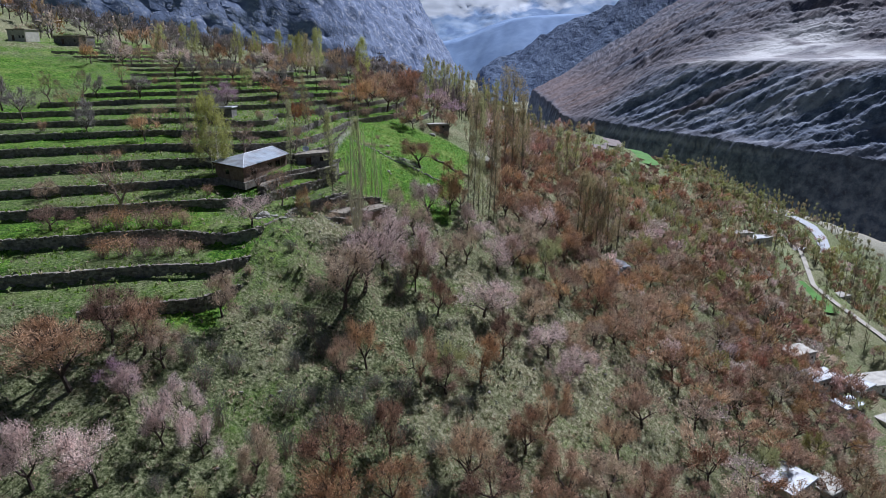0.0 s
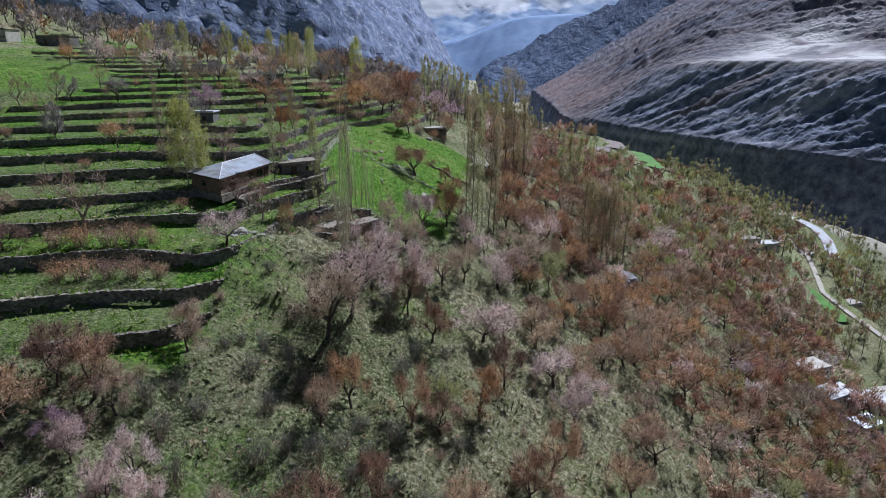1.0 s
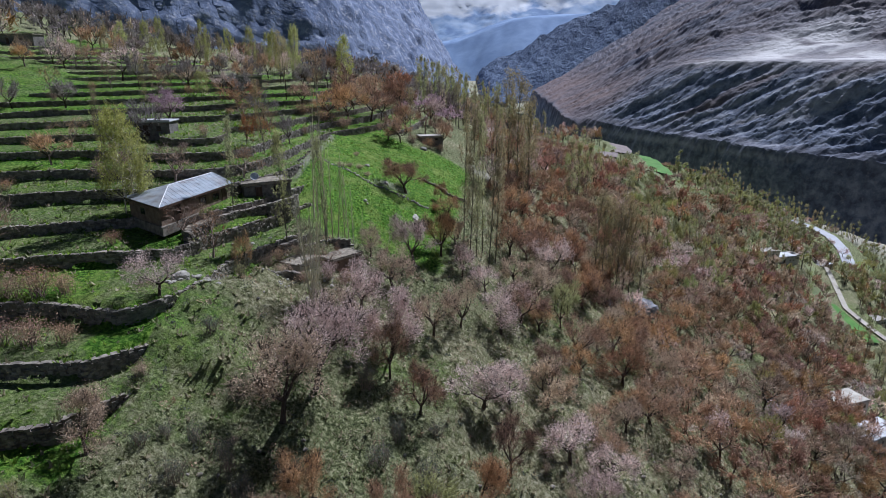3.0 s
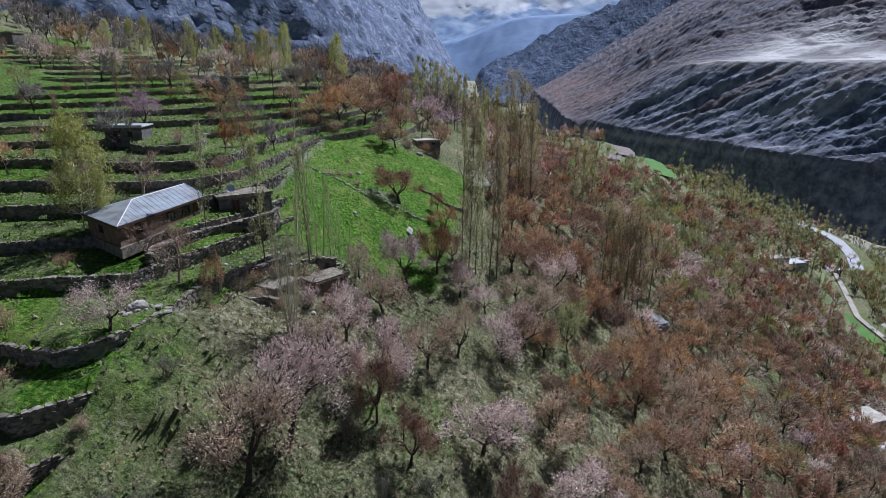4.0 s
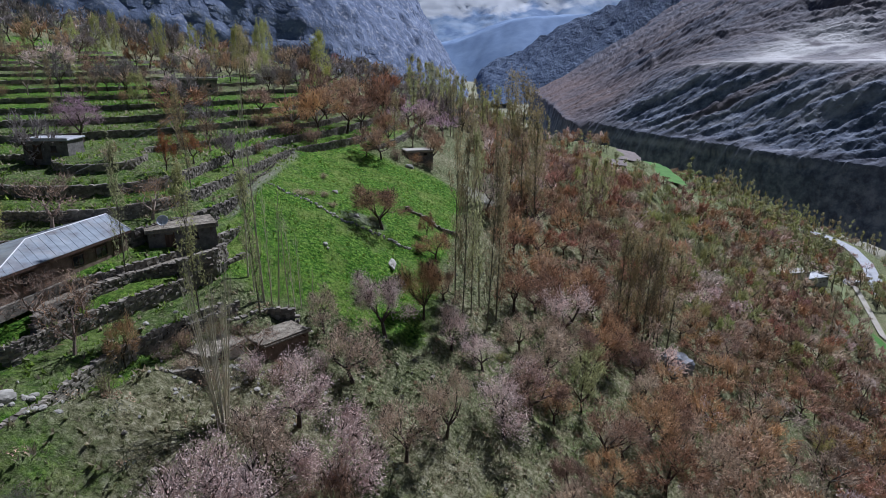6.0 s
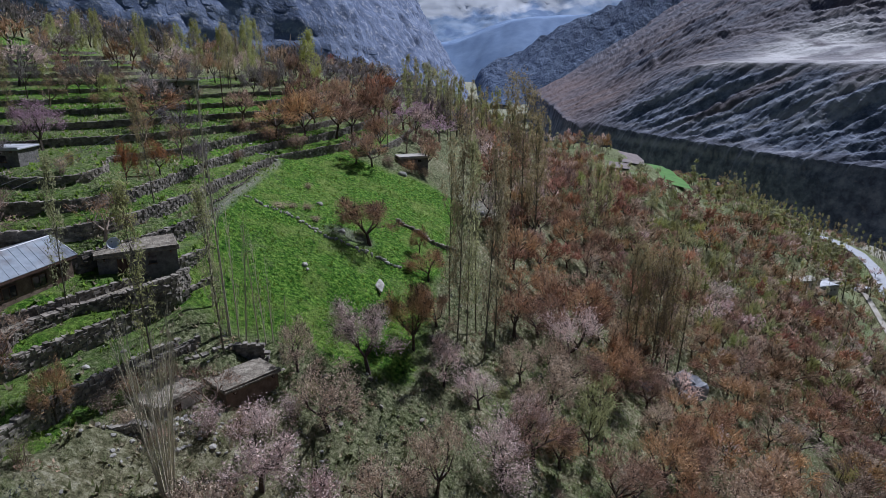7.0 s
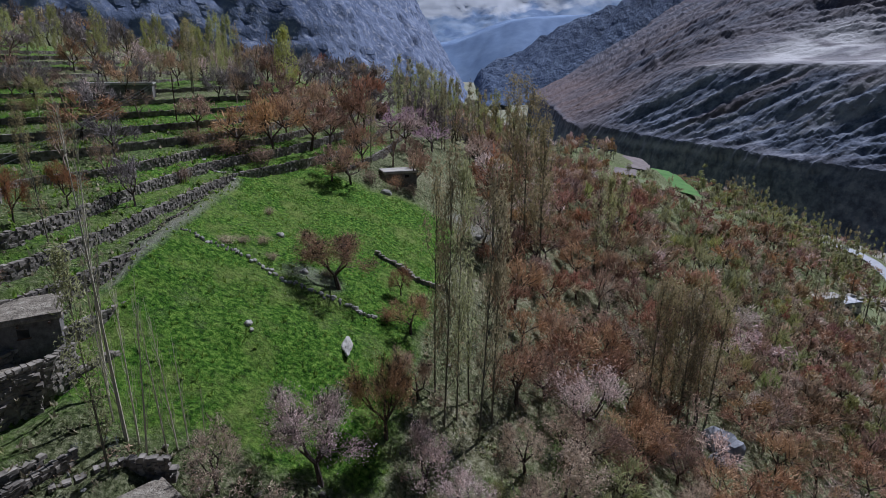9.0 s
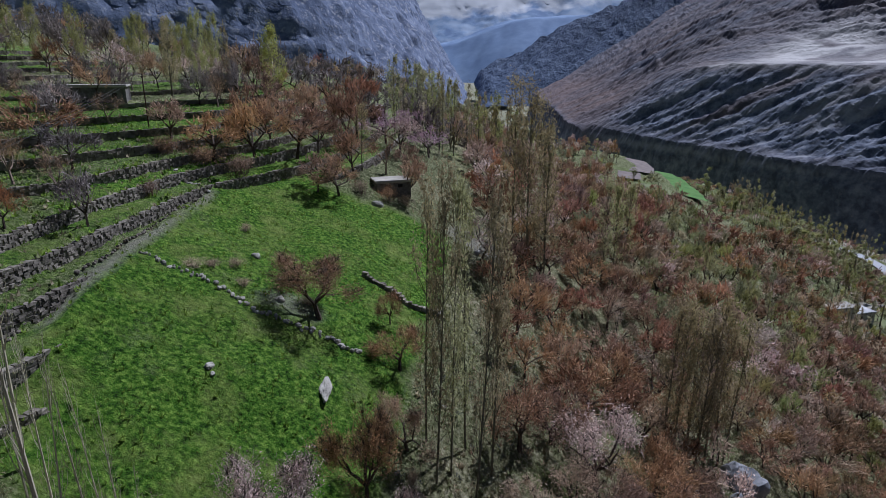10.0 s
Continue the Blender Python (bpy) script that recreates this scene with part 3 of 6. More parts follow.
cover.data.foreach_set("color", plant_cover(X, Y).reshape(-1))


def mountain(name, base, profile, mat, label, nu, nv, rough, scale, seed, fine_part=0.13):
    """A flank: a base line in plan (x, y, z) and a profile of (distance to its right, rise)."""
    b = np.array(base, float)
    L = np.concatenate([[0], np.cumsum(np.hypot(*np.diff(b[:, :2], axis=0).T))])
    u = np.linspace(0, L[-1], nu)
    P = np.stack([np.interp(u, L, b[:, i]) for i in range(3)], -1)
    k = max(1, nu // 30)
    for _ in range(3):
        P[k:-k] = (P[2 * k:] + 2 * P[k:-k] + P[:-2 * k]) / 4
    T = np.gradient(P[:, :2], axis=0)
    T /= np.linalg.norm(T, axis=1, keepdims=True)
    for _ in range(10):
        T[1:-1] = (T[2:] + 2 * T[1:-1] + T[:-2]) / 4
        T[k:-k] = (T[2 * k:] + T[k:-k] + T[:-2 * k]) / 3
    T /= np.linalg.norm(T, axis=1, keepdims=True)
    N = np.stack([T[:, 1], -T[:, 0]], -1)
    pr = np.array(profile, float)
    S = np.concatenate([[0], np.cumsum(np.hypot(*np.diff(pr, axis=0).T))])
    v = np.linspace(0, 1, nv) ** 1.7 * S[-1]
    D, H = np.interp(v, S, pr[:, 0]), np.interp(v, S, pr[:, 1])
    U, V = np.meshgrid(u, v, indexing="ij")
    slant = U + 0.35 * V
    warp = 0.35 * fbm(U / (2 * scale), V / (2 * scale), 3, seed + 50)
    broad = fbm(U / (2.6 * scale), V / (2.6 * scale), 3, seed + 20) - 0.5
    rills = fbm(slant / (0.55 * scale) + warp, V / (2.2 * scale) + warp, 5, seed, True) - 0.55
    fine = fbm((U + 0.3 * V) / (scale * 0.24), V / (scale * 0.28), 3, seed + 9, True) - 0.5
    fade = np.clip(V / (0.06 * S[-1]), 0.45, 1)
    off = rough * (0.9 * broad - (0.62 * rills * fade + fine_part * fine))
    d = D[None, :] - off
    x = P[:, 0:1] + N[:, 0:1] * d
    y = P[:, 1:2] + N[:, 1:2] * d
    z = P[:, 2:3] + H[None, :] + off * 0.7
    me = mesh_of(name, np.stack([x, y, z], -1).reshape(-1, 3), grid_faces(nu, nv), mat)
    me.polygons.foreach_set("use_smooth", [True] * len(me.polygons))
    return tagged(new(name, me), label, "mountain", kind="structure")


def east_flank():
    """The flank across the river: a bluff, a broken band below a sandy shelf, both coloured as hazy shade, and a fan of
    scree further up the valley.
    """
    ys = np.concatenate([np.arange(150, 480, 9.0), np.arange(480, 1120, 2.3), 1120 + np.cumsum(2.3 * 1.03 ** np.arange(1, 76))])
    sd = np.concatenate([np.arange(0, 135, 1.7), np.arange(135, 360, 3.2), 360 + np.cumsum(3.2 * 1.07 ** np.arange(1, 50))])
    line = np.mean([river_x(ys + k) for k in range(-40, 41, 8)], axis=0)
    y, d = np.meshgrid(ys, sd, indexing="ij")
    x = line[:, None] + d
    d = 0.9 * d
    d = d + (12 * (fbm(y / 46, d / 200, 3, 401) - 0.5) + 5 * (fbm(y / 11, d / 40, 3, 409, True) - 0.5)) * smooth(2, 10, d) * smooth(120, 40, d)
    far = smooth(790 - 0.3 * np.clip(d - 60, 0, 400), 960 + 0.8 * np.clip(d - 60, 0, 400), y)
    near_z = np.interp(d, [0, 8, 17, 24, 36, 62, 92, 110, 190, 240, 330, 600, 1000, 1500], [-114, -92, -50, -34, -25, -3, 31, 46, 50, 62, 104, 250, 520, 820])
    far_z = np.interp(d, [0, 8, 16, 40, 85, 140, 210, 400, 1000, 1500], [-114, -70, -36, -22, 5, 44, 98, 225, 600, 900])
    z = near_z * (1 - far) + far_z * far
    band = smooth(20, 40, d) * smooth(118, 92, d) * (1 - far)
    upper = smooth(210, 300, d) * (1 - far) + smooth(60, 150, d) * far
    fan = far * smooth(16, 26, d) * smooth(130, 70, d)
    slant = y + 1.05 * d + 26 * (fbm(y / 90, d / 90, 3, 402) - 0.5)
    spur = 0.75 * (fbm(slant / 44, d / 110, 4, 403) - 0.5) + 0.6 * (0.5 - fbm(slant / 60, d / 150, 4, 408, True))
    crag = 0.55 - fbm((y + 0.5 * d) / 17, d / 15, 4, 404, True)
    stone = fbm(x / 6.5, y / 6.5, 3, 405) - 0.5
    swell = fbm(x / 75, y / 75, 3, 406) - 0.5
    z = z + 26 * spur * band + 3.5 * crag * band + 24 * spur * upper + 7 * crag * upper + 3 * crag * fan + 12 * swell * smooth(150, 210, d) * (1 - far) + 9 * spur * fan
    z = z + stone * (1.2 + 2.2 * band + 2.4 * upper + 1.4 * fan) * smooth(3, 14, d)
    strata = fbm(z / 7 + 0.4 * swell, y / 260, 3, 407)
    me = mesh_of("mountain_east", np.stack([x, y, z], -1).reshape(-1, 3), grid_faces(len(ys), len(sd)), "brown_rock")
    q = fbm(x / 30, y / 30, 4, 411)
    shelf_w = smooth(102, 110, d) * smooth(238, 190, d + 60 * (q - 0.5)) * (1 - smooth(0.05, 0.4, far))
    sand = shelf_w * (0.24 + 0.34 * smooth(0.42, 0.6, q)) + bump_at(x, y, 452, 812, 60, 1.0) * smooth(0.36, 0.55, q + 0.08) * smooth(100, 109, d) + 0.7 * bump_at(x, y, 470, 690, 55, 1.0) * shelf_w * smooth(0.4, 0.55, q)
    pale = 0.3 * smooth(0.52, 0.66, fbm(slant / 13, d / 34, 4, 412)) * band + 0.3 * smooth(0.5, 0.62, strata) * smooth(34, 20, d) * smooth(12, 20, d) * (1 - far)
    # mask of the painted hazy shade: band, bluff and some upper patches
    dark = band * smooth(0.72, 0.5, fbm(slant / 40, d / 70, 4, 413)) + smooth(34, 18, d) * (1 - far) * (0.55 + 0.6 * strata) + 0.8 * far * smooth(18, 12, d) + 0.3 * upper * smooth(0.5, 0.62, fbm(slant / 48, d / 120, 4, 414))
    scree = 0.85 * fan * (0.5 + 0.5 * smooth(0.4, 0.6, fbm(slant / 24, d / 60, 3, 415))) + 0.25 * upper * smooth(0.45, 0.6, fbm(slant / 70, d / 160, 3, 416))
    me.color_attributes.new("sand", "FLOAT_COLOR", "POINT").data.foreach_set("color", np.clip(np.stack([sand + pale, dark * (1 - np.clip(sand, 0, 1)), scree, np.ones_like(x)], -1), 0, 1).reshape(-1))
    me.polygons.foreach_set("use_smooth", [False] * len(me.polygons))
    return tagged(new("mountain_east", me), "bare brown rocky mountain flank with a sandy shelf and cliffs coloured as hazy shade", "mountain", kind="structure")


east_flank()
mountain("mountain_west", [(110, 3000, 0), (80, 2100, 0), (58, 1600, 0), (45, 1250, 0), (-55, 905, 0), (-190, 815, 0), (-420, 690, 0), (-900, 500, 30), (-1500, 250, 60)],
         [(0, -60), (60, 30), (150, 175), (370, 560), (860, 1300)], "rock", "steep grey rocky mountainside with haze blue put into its colour", 330, 150, 30, 110, 57, fine_part=0.4)


# ---- distant ranges ----
def ridge_flank():
    """The ridge that closes the valley, its crest rising away from the river; its shade is painted into the rock
    colour.
    """
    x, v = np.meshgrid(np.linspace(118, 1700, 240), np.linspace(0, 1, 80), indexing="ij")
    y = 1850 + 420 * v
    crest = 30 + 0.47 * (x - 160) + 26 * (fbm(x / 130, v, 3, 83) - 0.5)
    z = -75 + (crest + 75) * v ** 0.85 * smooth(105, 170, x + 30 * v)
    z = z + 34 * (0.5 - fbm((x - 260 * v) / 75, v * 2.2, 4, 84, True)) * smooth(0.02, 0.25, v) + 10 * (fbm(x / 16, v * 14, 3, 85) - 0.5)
    me = mesh_of("mountain_ridge", np.stack([x, y, z], -1).reshape(-1, 3), grid_faces(240, 80), "shaded_rock")
    return tagged(new("mountain_ridge", me), "ridge closing the valley, shade and haze painted in as dark blue-grey", "mountain", kind="structure")


ridge_flank()
mountain("mountain_range", [(-900, 3000, -240), (100, 3000, -210), (165, 3000, -170), (290, 3000, -100), (500, 3000, -60), (1500, 3000, -30)][::-1], [(0, 0), (300, 140), (700, 330), (1000, 360)], "haze_rock",
         "mountain across the valley's end, haze painted in as blue", 140, 70, 45, 300, 91, fine_part=0.03)
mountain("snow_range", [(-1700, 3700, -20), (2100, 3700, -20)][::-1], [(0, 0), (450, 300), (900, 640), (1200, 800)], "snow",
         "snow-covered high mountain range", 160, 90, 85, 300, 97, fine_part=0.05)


# ---- parts and shapes ----
def part(name, bm, mat, parent=None, label="", smooth_faces=False):
    """Links a bmesh as one mesh object under a thing or part."""
    me = bpy.data.meshes.new(name)
    bm.to_mesh(me)
    bm.free()
    me.materials.append(MAT[mat])
    if smooth_faces:
        me.polygons.foreach_set("use_smooth", [True] * len(me.polygons))
    ob = new(name, me)
    ob.parent = parent
    if label:
        ob["label"] = label
    return ob


def empty(name, x, y, z, turn=0.0):
    ob = new(name)
    ob.matrix_world = pose(x, y, z, 0, 0, turn)
    return ob


def box(bm, x0, x1, y0, y1, z0, z1, bevel=0.0, jitter=0.0):
    vs = [bm.verts.new((x + random.uniform(-jitter, jitter), y + random.uniform(-jitter, jitter), z + random.uniform(-jitter, jitter)))
          for z in (z0, z1) for y in (y0, y1) for x in (x0, x1)]
    made = [bm.faces.new([vs[i] for i in f]) for f in ((0, 2, 3, 1), (4, 5, 7, 6), (0, 1, 5, 4), (2, 6, 7, 3), (0, 4, 6, 2), (1, 3, 7, 5))]
    if bevel:
        es = list({e for f in made for e in f.edges})
        bmesh.ops.bevel(bm, geom=es, offset=bevel, segments=1, affect="EDGES")
    return bm


def boxed(*a, **k):
    return box(bmesh.new(), *a, **k)


def at(x, y):
    return float(land(np.array([x]), np.array([y]))[0])


# ---- trees ----
def tube(p, q, r0, r1, sides, verts, faces):
    p, q = np.asarray(p, float), np.asarray(q, float)
    d = q - p
    d = d / (np.linalg.norm(d) + 1e-9)
    a = np.cross(d, (0, 0, 1) if abs(d[2]) < 0.9 else (1, 0, 0))
    a /= np.linalg.norm(a)
    c = np.cross(d, a)
    i = len(verts)
    for pt, r in ((p, r0), (q, r1)):
        for k in range(sides):
            w = 2 * math.pi * k / sides
            verts.append(tuple(pt + r * (math.cos(w) * a + math.sin(w) * c)))
    for k in range(sides):
        faces.append((i + k, i + (k + 1) % sides, i + sides + (k + 1) % sides, i + sides + k))


def limbs(rng, height, width, depth, forks=4, trunk=0.2, lift=0.5):
    """A spreading crown: rows of (start, end, radius, radius, order), fitted to the height and width."""
    rows, tips = [], []

    def grow(p, d, length, r, order):
        n = 2
        for i in range(n):
            d = d + rng.normal(0, 0.16, 3)
            d[2] += 0.08 * lift
            d = d / np.linalg.norm(d)
            q = p + d * length / n
            rows.append((p, q, r * (1 - 0.18 * i), r * (1 - 0.18 * (i + 1)), order))
            p = q
        r *= 0.64
        if order >= depth:
            tips.append((p, d))
            return
        for k in range(2 if rng.random() < 0.75 else 3):
            e = d + rng.normal(0, 0.55, 3)
            e[2] = e[2] * 0.8 + 0.12 * lift
            grow(p, e / np.linalg.norm(e), length * rng.uniform(0.62, 0.86), r, order + 1)

    base = np.zeros(3)
    top = np.array([rng.normal(0, 0.05) * height, rng.normal(0, 0.05) * height, trunk * height])
    rows.append((base, top * 0.5, 0.034 * height, 0.027 * height, 0))
    rows.append((top * 0.5, top, 0.027 * height, 0.022 * height, 0))
    start = rng.uniform(0, 6.28)
    for k in range(forks):
        w = start + 6.28 * k / forks + rng.normal(0, 0.3)
        d = np.array([math.cos(w), math.sin(w), lift + rng.uniform(0, 0.5)])
        grow(top.copy(), d / np.linalg.norm(d), 0.26 * height, 0.02 * height, 1)
    ends = np.array([t[0] for t in tips])
    sx = 0.5 * width / np.percentile(np.hypot(ends[:, 0], ends[:, 1]), 92)
    sz = height * 0.93 / ends[:, 2].max()
    sc = np.array([sx, sx, sz])
    return [(a * sc, b * sc, c, d, o) for a, b, c, d, o in rows], [(p * sc, d) for p, d in tips]


def flecks(rng, centres, spread, size, stretch=1.0, broad=0.7, lean=None):
    """Small leaves, petals or twigs: a ragged three-cornered one at each centre, slim where broad is small."""
    n = len(centres)
    c = centres + rng.normal(0, 1, (n, 3)) * spread
    a = rng.normal(0, 1, (n, 3))
    a[:, 2] *= stretch
    if lean is not None:
        a = 0.55 * a + lean
    a /= np.linalg.norm(a, axis=1, keepdims=True)
    b = np.cross(a, rng.normal(0, 1, (n, 3)))
    b /= np.linalg.norm(b, axis=1, keepdims=True)
    s = size * rng.uniform(0.5, 1.4, (n, 1))
    v = np.stack([c - a * s * stretch, c + b * s * broad, c + a * s * stretch], 1).reshape(-1, 3)
    return v, np.arange(3 * n).reshape(-1, 3)


def fruit_mesh(seed, detail, height=7.0, width=6.6, bloom=False):
    """Limbs and crown of one orchard tree."""
    rng = np.random.default_rng(seed)
    depth = (2, 3, 5, 5, 2)[detail]
    rows, tips = limbs(rng, height, width, depth, forks=rng.integers(3, 5) if detail in (2, 3) else 4, trunk=rng.uniform(0.16, 0.26), lift=rng.uniform(0.35, 0.7))
    v, f = [], []
    for p, q, r0, r1, o in rows:
        if o <= 1:
            tube(p, q, r0, r1, 5 if detail in (2, 3) else 3, v, f)
        elif o <= 2 and detail != 4:
            tube(p, q, r0, r1, 3, v, f)
        else:
            d = np.cross(q - p, rng.normal(0, 1, 3))
            d *= 0.7 * r0 / np.linalg.norm(d)
            i = len(v)
            v += [tuple(p - d), tuple(p + d), tuple(q)]
            f.append((i, i + 1, i + 2))
    pts = np.array([t[0] for t in tips])
    mids = np.array([(0.35 * p + 0.65 * q) for p, q, _, _, o in rows if o >= 2])
    # fine twigs: narrow blades fanning from the tips
    tv, tf = [], []
    for p, d in tips:
        for _ in range((2, 4, 6, 9, 0)[detail]):
            e = d * 0.8 + rng.normal(0, 0.5, 3)
            e[2] += 0.25
            e /= np.linalg.norm(e)
            q = p + e * rng.uniform(0.5, 1.2)
            side = np.cross(e, rng.normal(0, 1, 3))
            side /= np.linalg.norm(side)
            w = 0.02 if detail in (2, 3) else 0.045
            i = len(tv)
            tv += [tuple(p - side * w), tuple(p + side * w), tuple(q)]
            tf.append((i, i + 1, i + 2))
    i0 = len(v)
    v += tv
    f += [tuple(k + i0 for k in t) for t in tf]
    src = np.concatenate([pts, pts, pts, mids[mids[:, 2] > 0.4 * height]])
    heart = np.array([0, 0, 0.35 * height])

    def pick(n):
        p = src[rng.integers(0, len(src), n)]
        out = p - heart
        return p, out / np.linalg.norm(out, axis=1, keepdims=True) + np.array([0, 0, 0.25])

    twigs, lean = pick(int((220, 560, 1500, 3000, 90)[detail] * (0.4 if bloom else 1)))
    cv, cf = flecks(rng, twigs, (0.5, 0.42, 0.36, 0.36, 0.55)[detail], (0.85, 0.6, 0.42, 0.34, 1.1)[detail], broad=(0.26, 0.17, 0.1, 0.085, 0.32)[detail], lean=lean)
    buds, _ = pick(int((130, 420, 2500, 5200, 60)[detail] * (1.35 if bloom else 0.8)))
    bv, bf = flecks(rng, buds, (0.48, 0.4, 0.36, 0.36, 0.55)[detail], (0.36, 0.2, 0.105, 0.085, 0.5)[detail])
    cv, cf = np.concatenate([cv, bv]), np.concatenate([cf, bf + len(cv)])
    cv[:, 2] = np.maximum(cv[:, 2], 0.12 * height)
    return v, f, cv, cf


def bush_mesh(seed, height=2.6, width=4.0, n=1500, size=0.075):
    rng = np.random.default_rng(seed)
    v, f, src = [], [], []
    for _ in range(26):
        w, tilt = rng.uniform(0, 6.28), rng.uniform(0.05, 1.0)
        d = np.array([math.cos(w) * tilt, math.sin(w) * tilt, 1.0]) * np.array([width / 2, width / 2, height])
        p = np.array([rng.normal(0, 0.1 * width), rng.normal(0, 0.1 * width), 0])
        q = p + d * rng.uniform(0.6, 0.95) * np.array([0.8, 0.8, 1])
        m = (p + q) / 2 + rng.normal(0, 0.12, 3)
        tube(p, m, 0.04, 0.028, 3, v, f)
        tube(m, q, 0.028, 0.008, 3, v, f)
        for k in range(3):
            e = m + (q - m) * rng.uniform(0.1, 0.9)
            g = e + rng.normal(0, 0.35, 3) + np.array([0, 0, 0.3])
            tube(e, g, 0.015, 0.005, 3, v, f)
            src.append(g)
        src += [m, q, (m + q) / 2]
    src = np.array(src)[rng.integers(0, len(src), n)]
    cv, cf = flecks(rng, src, 0.28, size)
    cv[:, 2] = np.maximum(cv[:, 2], 0.05)
    return v, f, cv, cf


def poplar_mesh(seed, height=18.0, width=2.4, n=1000, size=0.15, stems=40, girth=0.0068):
    """A slim upright crown of steep branches."""
    rng = np.random.default_rng(seed)
    v, f, src = [], [], []
    bend = rng.normal(0, 0.25, 2)
    spine = [np.array([bend[0] * (k / 8) ** 2, bend[1] * (k / 8) ** 2, height * k / 8]) for k in range(9)]
    for k in range(8):
        tube(spine[k], spine[k + 1], girth * height * (1 - k / 8.4), girth * height * (1 - (k + 1) / 8.4), 5, v, f)
    for _ in range(stems):
        k = rng.uniform(0.12, 0.93)
        z = k * height
        p = np.array([bend[0] * k * k, bend[1] * k * k, z])
        w = rng.uniform(0, 6.28)
        reach = 0.5 * width * min(1.0, 2.2 * (1 - k) + 0.15) * rng.uniform(0.5, 1.0)
        rise = min(height * 1.0 - z, height * rng.uniform(0.1, 0.2))
        m = p + np.array([math.cos(w) * reach * 0.75, math.sin(w) * reach * 0.75, rise * 0.45])
        q = p + np.array([math.cos(w) * reach, math.sin(w) * reach, rise])
        tube(p, m, 0.035, 0.024, 3, v, f)
        tube(m, q, 0.024, 0.006, 3, v, f)
        for _ in range(3 if stems > 10 else 1):
            e = m + (q - m) * rng.uniform(0, 1)
            g = e + rng.normal(0, 0.16, 3) + np.array([0, 0, rng.uniform(0.5, 1.3)])
            tube(e, g, 0.014, 0.004, 3, v, f)
            src += [(e + g) / 2, g]
        src += [m, q]
    if n:
        src = np.array(src)[rng.integers(0, len(src), n)]
        cv, cf = flecks(rng, src, np.array([0.2, 0.2, 0.45]), size, stretch=1.6)
    else:
        cv, cf = None, None
    return v, f, cv, cf


LIBRARY = {}


def stock(key, maker, *args, wood="bark", leaf="rust_bud", **kw):
    v, f, cv, cf = maker(*args, **kw)
    LIBRARY[key] = (mesh_of(key + "_wood", v, f, wood), mesh_of(key + "_leaf", cv, cf, leaf) if cv is not None else None)


LEAVES = {"rust": "rust_bud", "pink": "pink_bloom", "pale": "pale_bloom", "mauve": "mauve_bloom", "green": "green_leaf", "orange": "orange_bud", "ash": "ash_twig"}
BLOOMING = ("pink", "mauve", "pale")
for s in range(5):
    for suffix, seed, detail in (("", 100, 2), ("far", 140, 1), ("near", 120, 3), ("tiny", 180, 0), ("speck", 160, 4)):
        v, f, cv, cf = fruit_mesh(seed + s, detail)
        _, _, pv, pf = fruit_mesh(seed + s, detail, bloom=True)
        wood = mesh_of("fruit_wood", v, f, "bark")
        for kind, m in LEAVES.items():
            LIBRARY[f"{kind}{s}{suffix}"] = (wood, mesh_of("blossom", pv, pf, m) if kind in BLOOMING else mesh_of("twig_crown", cv, cf, m))
for s in range(3):
    for kind in ("rust", "pale", "green", "pink"):
        stock(f"{kind}_bush{s}", bush_mesh, 300 + s, wood="twig", leaf=LEAVES[kind])
    stock(f"grey_bush{s}", bush_mesh, 310 + s, wood="twig", leaf="grey_leaf", n=1200)
    stock(f"poplar{s}", poplar_mesh, 400 + s, wood="poplar_bark", leaf="poplar_leaf", width=2.6, n=1500, size=0.14)
    stock(f"brown_poplar{s}", poplar_mesh, 420 + s, wood="poplar_bark", leaf="poplar_bud", width=2.8, n=1900, size=0.12)
    stock(f"sapling{s}", poplar_mesh, 440 + s, wood="pale_bark", leaf="poplar_leaf", width=1.8, n=130, stems=20, size=0.08, girth=0.0085)
    stock(f"wide_poplar{s}", poplar_mesh, 460 + s, wood="pale_bark", leaf="spring_leaf", width=6.0, height=12.0, n=3600, size=0.14, stems=46)
    stock(f"poplar{s}speck", poplar_mesh, 470 + s, wood="poplar_bark", leaf="poplar_leaf", width=2.6, n=120, size=0.42, stems=3)
    stock(f"poplar{s}tiny", poplar_mesh, 480 + s, wood="poplar_bark", leaf="poplar_leaf", width=2.6, n=330, size=0.22, stems=9)
    stock(f"brown_poplar{s}speck", poplar_mesh, 470 + s, wood="poplar_bark", leaf="poplar_bud", width=2.6, n=120, size=0.42, stems=3)
    stock(f"brown_poplar{s}tiny", poplar_mesh, 490 + s, wood="poplar_bark", leaf="poplar_bud", width=2.8, n=330, size=0.22, stems=9)
    # bare tree: fine grey limbs without bloom
    v, f, cv, cf = fruit_mesh(500 + s, 2)
    LIBRARY[f"bare{s}"] = (mesh_of("bare_wood", v, f, "twig"), mesh_of("bare_buds", cv[:3 * 350], cf[:350], "rust_bud"))

